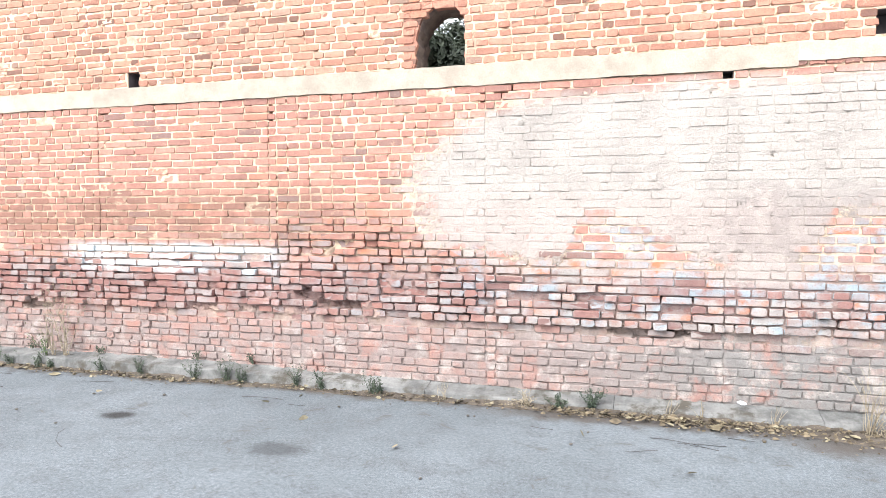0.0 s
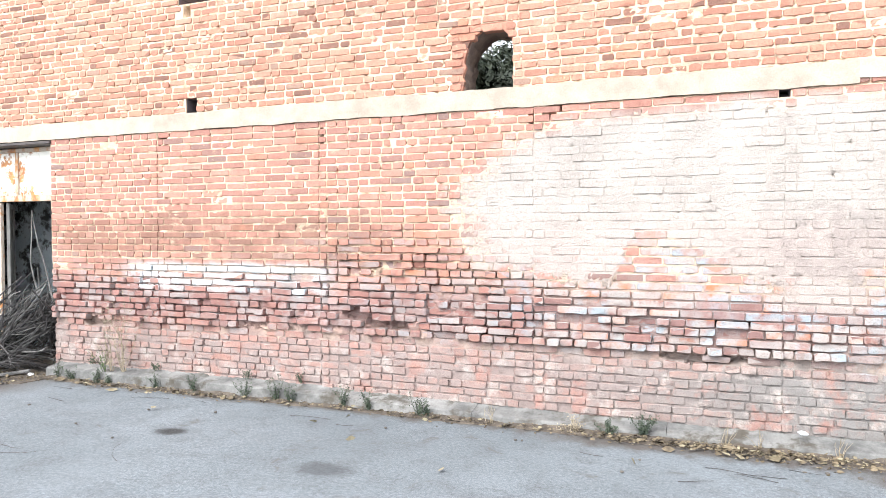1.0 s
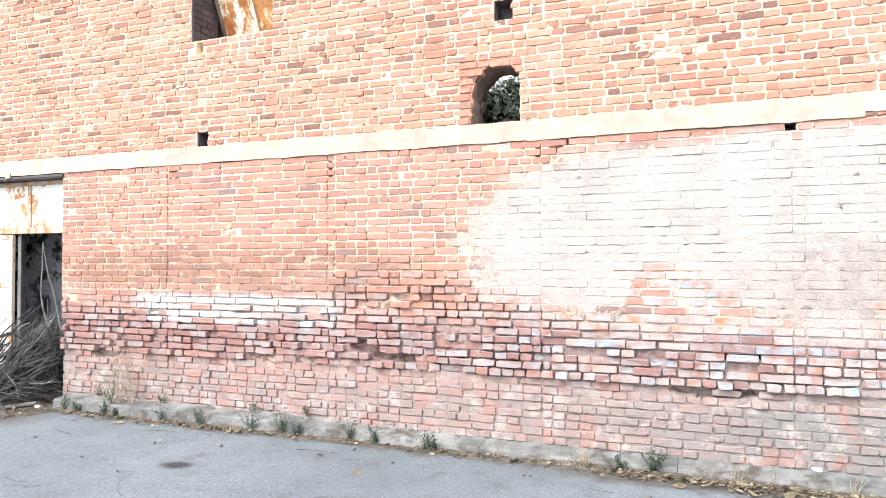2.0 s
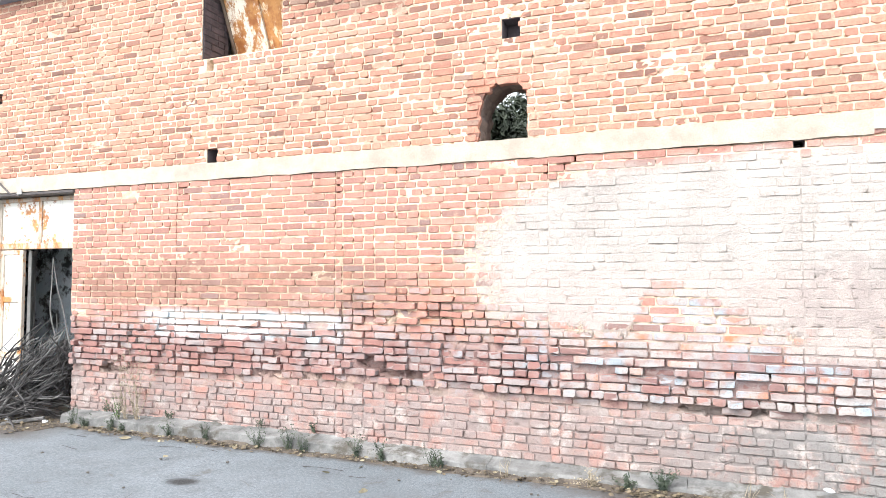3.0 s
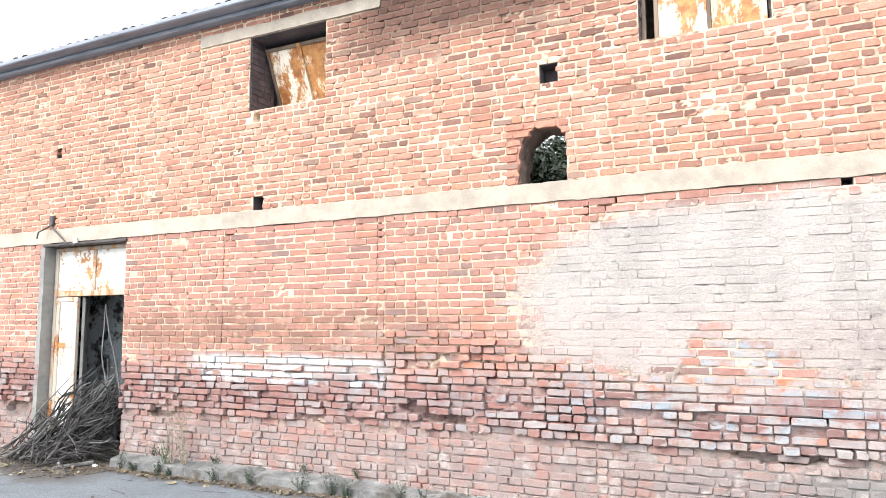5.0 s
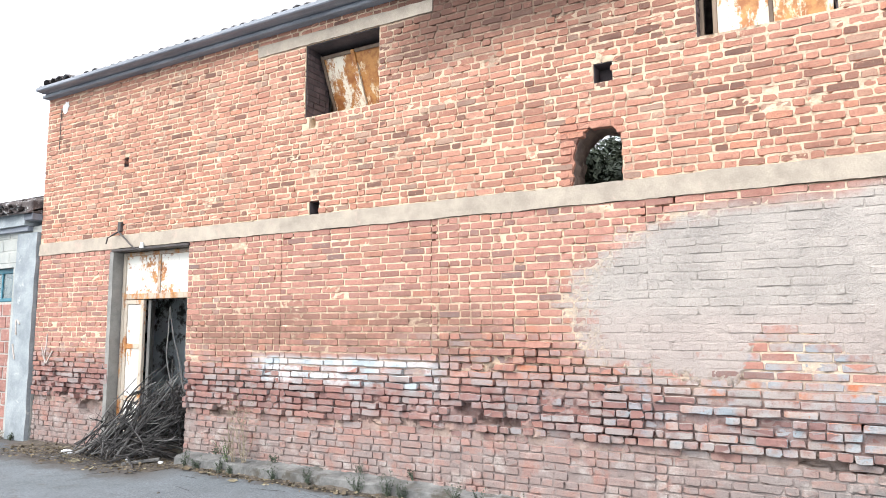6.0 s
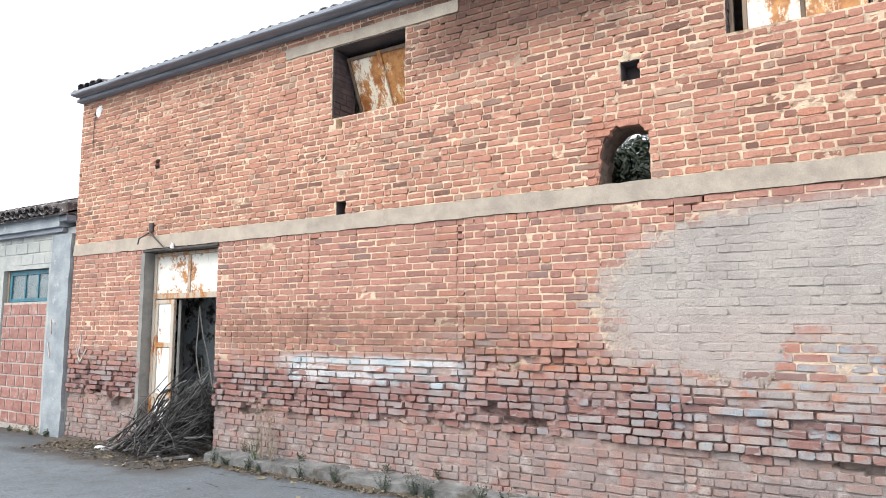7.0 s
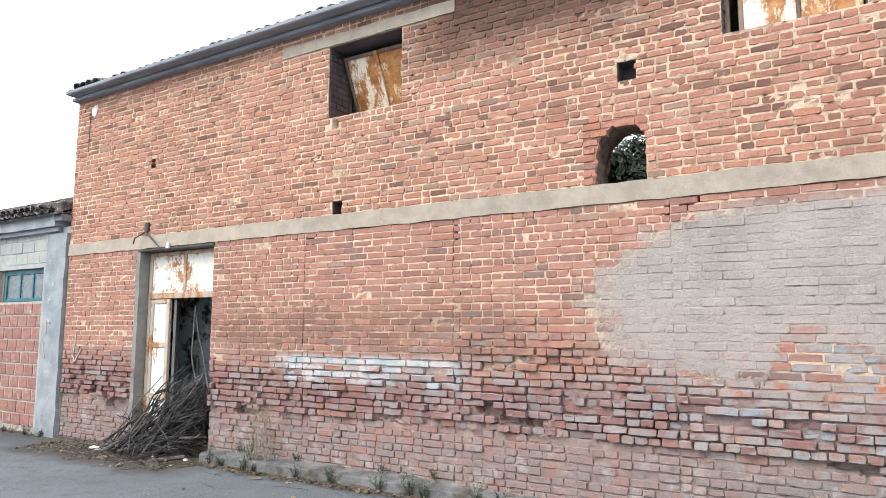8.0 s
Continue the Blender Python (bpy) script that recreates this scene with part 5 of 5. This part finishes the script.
def build_soil():
    """A low uneven bank of washed-in earth along the kerb and before the doorway."""
    bm = bmesh.new()
    xs, cols = np.arange(-11.15, 5.0, 0.05), 12
    rows = []
    for x in xs:
        wide = 0.09 + 0.05 * noise.noise(Vector((x * 1.7, 0, 9))) + 0.06 * max(0.0, min(1.0, (x + 1.6) / 1.2)) + 0.22 * max(0.0, min(1.0, (x - 1.0) / 0.8))
        back = -0.17
        if x < -7.45:
            wide, back = 0.55 + 0.22 * noise.noise(Vector((x * 1.1, 0, 9))), 0.02
        wide = max(0.04, wide)
        row = []
        for k in range(cols + 1):
            t = k / cols
            y = back - wide * t
            h = (1 - t) ** 1.4 * 0.04 * (0.7 + 0.6 * noise.noise(Vector((x * 3, y * 3, 4)))) + 0.016 * noise.noise(Vector((x * 14, y * 14, 1))) * (1 - t)
            row.append(bm.verts.new((x, y + 0.015 * noise.noise(Vector((x * 9, y * 5, 2))), max(h, 0.0) + 0.006 - 0.022 * (t > 0.99))))
        rows.append(row)
    for p, q in zip(rows, rows[1:]):
        for k in range(cols):
            bm.faces.new([p[k + 1], q[k + 1], q[k], p[k]])
    tagged(link("ground_soil", bm, M_SOIL, smooth=48), "strip of dark washed-in earth along the kerb", "soil", kind="structure")


build_soil()


def build_leaves():
    random.seed(41)
    brown, pale = bmesh.new(), bmesh.new()
    def spot():
        zone = random.random()
        if zone < 0.34:
            x = random.triangular(-1.3, 2.6, 0.3)
            return x, -0.24 - abs(random.gauss(0, 0.09 + 0.05 * max(0, x)))
        if zone < 0.5:
            return random.uniform(-7.6, -1.2), -0.21 - abs(random.gauss(0, 0.06))
        if zone < 0.94:
            return random.uniform(-10.8, -7.5), random.triangular(-1.05, 0.05, -0.25)
        return random.uniform(-6.8, -4.6), -0.22 - abs(random.gauss(0, 0.1))
    for k in range(3200):
        x, y = spot()
        fallen(brown if random.random() < 0.86 else pale, Vector((x, y, random.uniform(0.0, 0.045))), random.triangular(0.006, 0.034, 0.01))
    tagged(link("leaf_litter", brown, M_LEAF_DRY), "brown fallen leaves gathered along the kerb", "leaves", kind="stuff")
    tagged(link("leaf_litter", pale, M_LEAF_PALE), "pale yellow fallen leaves along the kerb", "leaves", kind="stuff")
    for k in range(40):
        x, y = spot()
        bm = bmesh.new()
        fallen(bm, Vector((0, 0, 0)), random.uniform(0.045, 0.07))
        ob = link("fallen_leaf", bm, M_LEAF_PALE if k % 3 else M_LEAF_DRY)
        ob.location = (x, y - 0.03, 0.012)
        tagged(ob, "curled yellowish fallen leaf on the road edge", "leaf", "fallen leaves")
    for x, y in ((-1.68, -1.56), (-0.35, -0.85), (-3.3, -0.75), (0.45, -1.5), (-5.1, -0.9), (-2.7, -1.1)):
        bm = bmesh.new()
        fallen(bm, Vector((0, 0, 0)), 0.045)
        ob = link("fallen_leaf", bm, M_LEAF_PALE)
        ob.location = (x, y, 0.012)
        tagged(ob, "single curled leaf on the bare asphalt", "leaf", "fallen leaves")
    for k in range(16):
        bm = bmesh.new()
        bmesh.ops.create_icosphere(bm, subdivisions=1, radius=random.uniform(0.008, 0.02))
        for v in bm.verts:
            v.co *= random.uniform(0.75, 1.2)
        ob = link("pebble", bm, M_STONE)
        ob.location = (-4.69, -1.8, 0.012) if k == 0 else (-0.3, -0.78, 0.01) if k == 1 else (random.uniform(-7, 1.5), -0.35 - random.expovariate(1.6), 0.01)
        ob.scale = (1, 1, 0.7)
        tagged(ob, "small dark stone lying on the asphalt", "stone", "stones on the road")
    for k in range(16):
        bm = bmesh.new()
        a = random.uniform(-0.6, 0.6) + (math.pi if k % 2 else 0)
        tube(bm, [Vector((p.x, p.y, 0.004 + 0.2 * abs(p.z))) for p in crooked((0, 0, 0), (math.cos(a), math.sin(a), 0), random.uniform(0.15, 0.5), 0.15, 5)], 0.0025, 0.0015, 5)
        ob = link("twig", bm, M_STICK)
        ob.location = (random.uniform(-7, 1), -0.5 - random.expovariate(1.2), 0.004)
        tagged(ob, "thin dry twig lying on the asphalt", "twig", "twigs on the road")
    # plank end and plastic scrap by the doorway
    plank = link("plank", boxed(-0.24, 0.24, -0.035, 0.035, 0, 0.035, bevel=0.006), M_STICK_PALE)
    plank.matrix_world = pose(-7.97, -0.33, 0.03, 0, -6, 38)
    tagged(plank, "short grey weathered plank end by the doorway", "plank")
    for x, y, s in ((-9.6, -0.36, 0.075), (-7.75, -0.2, 0.035), (-8.3, -0.3, 0.03), (0.93, -0.1, 0.03)):
        bm = bmesh.new()
        bmesh.ops.create_icosphere(bm, subdivisions=3, radius=s)
        for v in bm.verts:
            v.co *= 1 + 0.5 * noise.noise(v.co * (0.9 / s))
        ob = link("plastic_scrap", bm, M_BAG)
        ob.location, ob.scale = (x, y, 0.03 if x < 0.5 else 0.16), (1.3, 0.9, 0.6)
        tagged(ob, "crumpled white plastic scrap among the leaves", "litter")


build_leaves()


# ---- marks on the wall ----
def build_marks():
    random.seed(51)
    bm = bmesh.new()
    bmesh.ops.create_icosphere(bm, subdivisions=3, radius=0.085)
    for v in bm.verts:
        v.co *= 1 + 0.7 * noise.noise(v.co * 22)
        v.co.y *= 0.14
    patch = link("mortar_patch", bm, M_WHITE)
    patch.location = (-10.75, 0.0, 5.46)
    tagged(patch, "small white plaster blob on the brick wall", "plaster patch")
    bm = bmesh.new()
    tube(bm, [(-10.85, -0.012, 5.45), (-10.86, -0.012, 5.1), (-10.85, -0.014, 4.75)], 0.006, 0.006, 5)
    tagged(link("cable", bm, M_IRON), "thin dark cable hanging down the wall", "cable")
    for pts in (((-10.88, 1.72), (-10.9, 1.5), (-10.93, 1.42)), ((-10.98, 1.4), (-10.88, 1.24), (-10.72, 1.45)), ((-11.02, 1.5), (-10.95, 1.36))):
        bm = bmesh.new()
        for a, b in zip(pts, pts[1:]):
            d = Vector((b[0] - a[0], b[1] - a[1]))
            nrm = Vector((-d.y, d.x)).normalized() * 0.011
            prism(bm, [(a[0] - nrm.x, a[1] - nrm.y), (b[0] - nrm.x, b[1] - nrm.y), (b[0] + nrm.x, b[1] + nrm.y), (a[0] + nrm.x, a[1] + nrm.y)], -0.008, 0.01)
        tagged(link("chalk_mark", bm, M_CHALK), "white chalk stroke on the brick pier", "chalk mark")


build_marks()

# ---- the facade: walls and their bricks ----
random.seed(7)
UPPER = courses(WEST, EAST, BEAM_TOP, EAVES, "turns")
for name, x0, x1, z0, z1, bond, near, label in (
    ("wall_1", WEST, DOOR[0], 0.0, BEAM_LOW, "mixed", -9.3, "eroded red brick pier beside the doorway"),
    ("wall_2", DOOR[1], BLOCKED_W[0], 0.0, BEAM_LOW, "mixed", -6.7, "red brick pier with a worn foot"),
    ("wall_3", BLOCKED_W[0], BLOCKED_W[1], 0.0, BEAM_LOW, "running", -4.7, "doorway bricked up in red brick with a whitewashed stripe"),
    ("wall_4", BLOCKED_W[1], BLOCKED_E[0], 0.0, BEAM_LOW, "mixed", -2.5, "eroded red brick pier with missing bricks"),
    ("wall_5", BLOCKED_E[0], BLOCKED_E[1], 0.0, BEAM_LOW, "running", -0.3, "bricked-up doorway under a thin grey cement coat"),
    ("wall_6", BLOCKED_E[1], EAST, 0.0, 3.078, "mixed", 0.8, "red brick wall under patches of grey cement"),
    ("wall_7", WEST, -7.0, BEAM_TOP, EAVES, "mixed", -8.0, "upper storey of weathered red brick with pale joints"),
    ("wall_8", -7.0, -3.0, BEAM_TOP, EAVES, "mixed", -5.0, "upper storey of weathered red brick with a window opening"),
    ("wall_9", -3.0, EAST, BEAM_TOP, EAVES, "mixed", -1.0, "upper storey of red brick, sooty below the eaves"),
):
    wall = sheet(name, x0, x1, z0, z1, ALL_HOLES, label)
    if z0 > 0:
        laid = [q for q in UPPER if x0 <= q[0] < x1]
    elif bond == "running":
        laid = courses(x0, x1, 1.05, z1, "running") + courses(x0, x1, 0.08, 1.05, "mixed")
    else:
        laid = courses(x0, x1, 0.03 if x1 < -9 else 0.08, z1, bond)
    place_bricks(wall, laid, near)
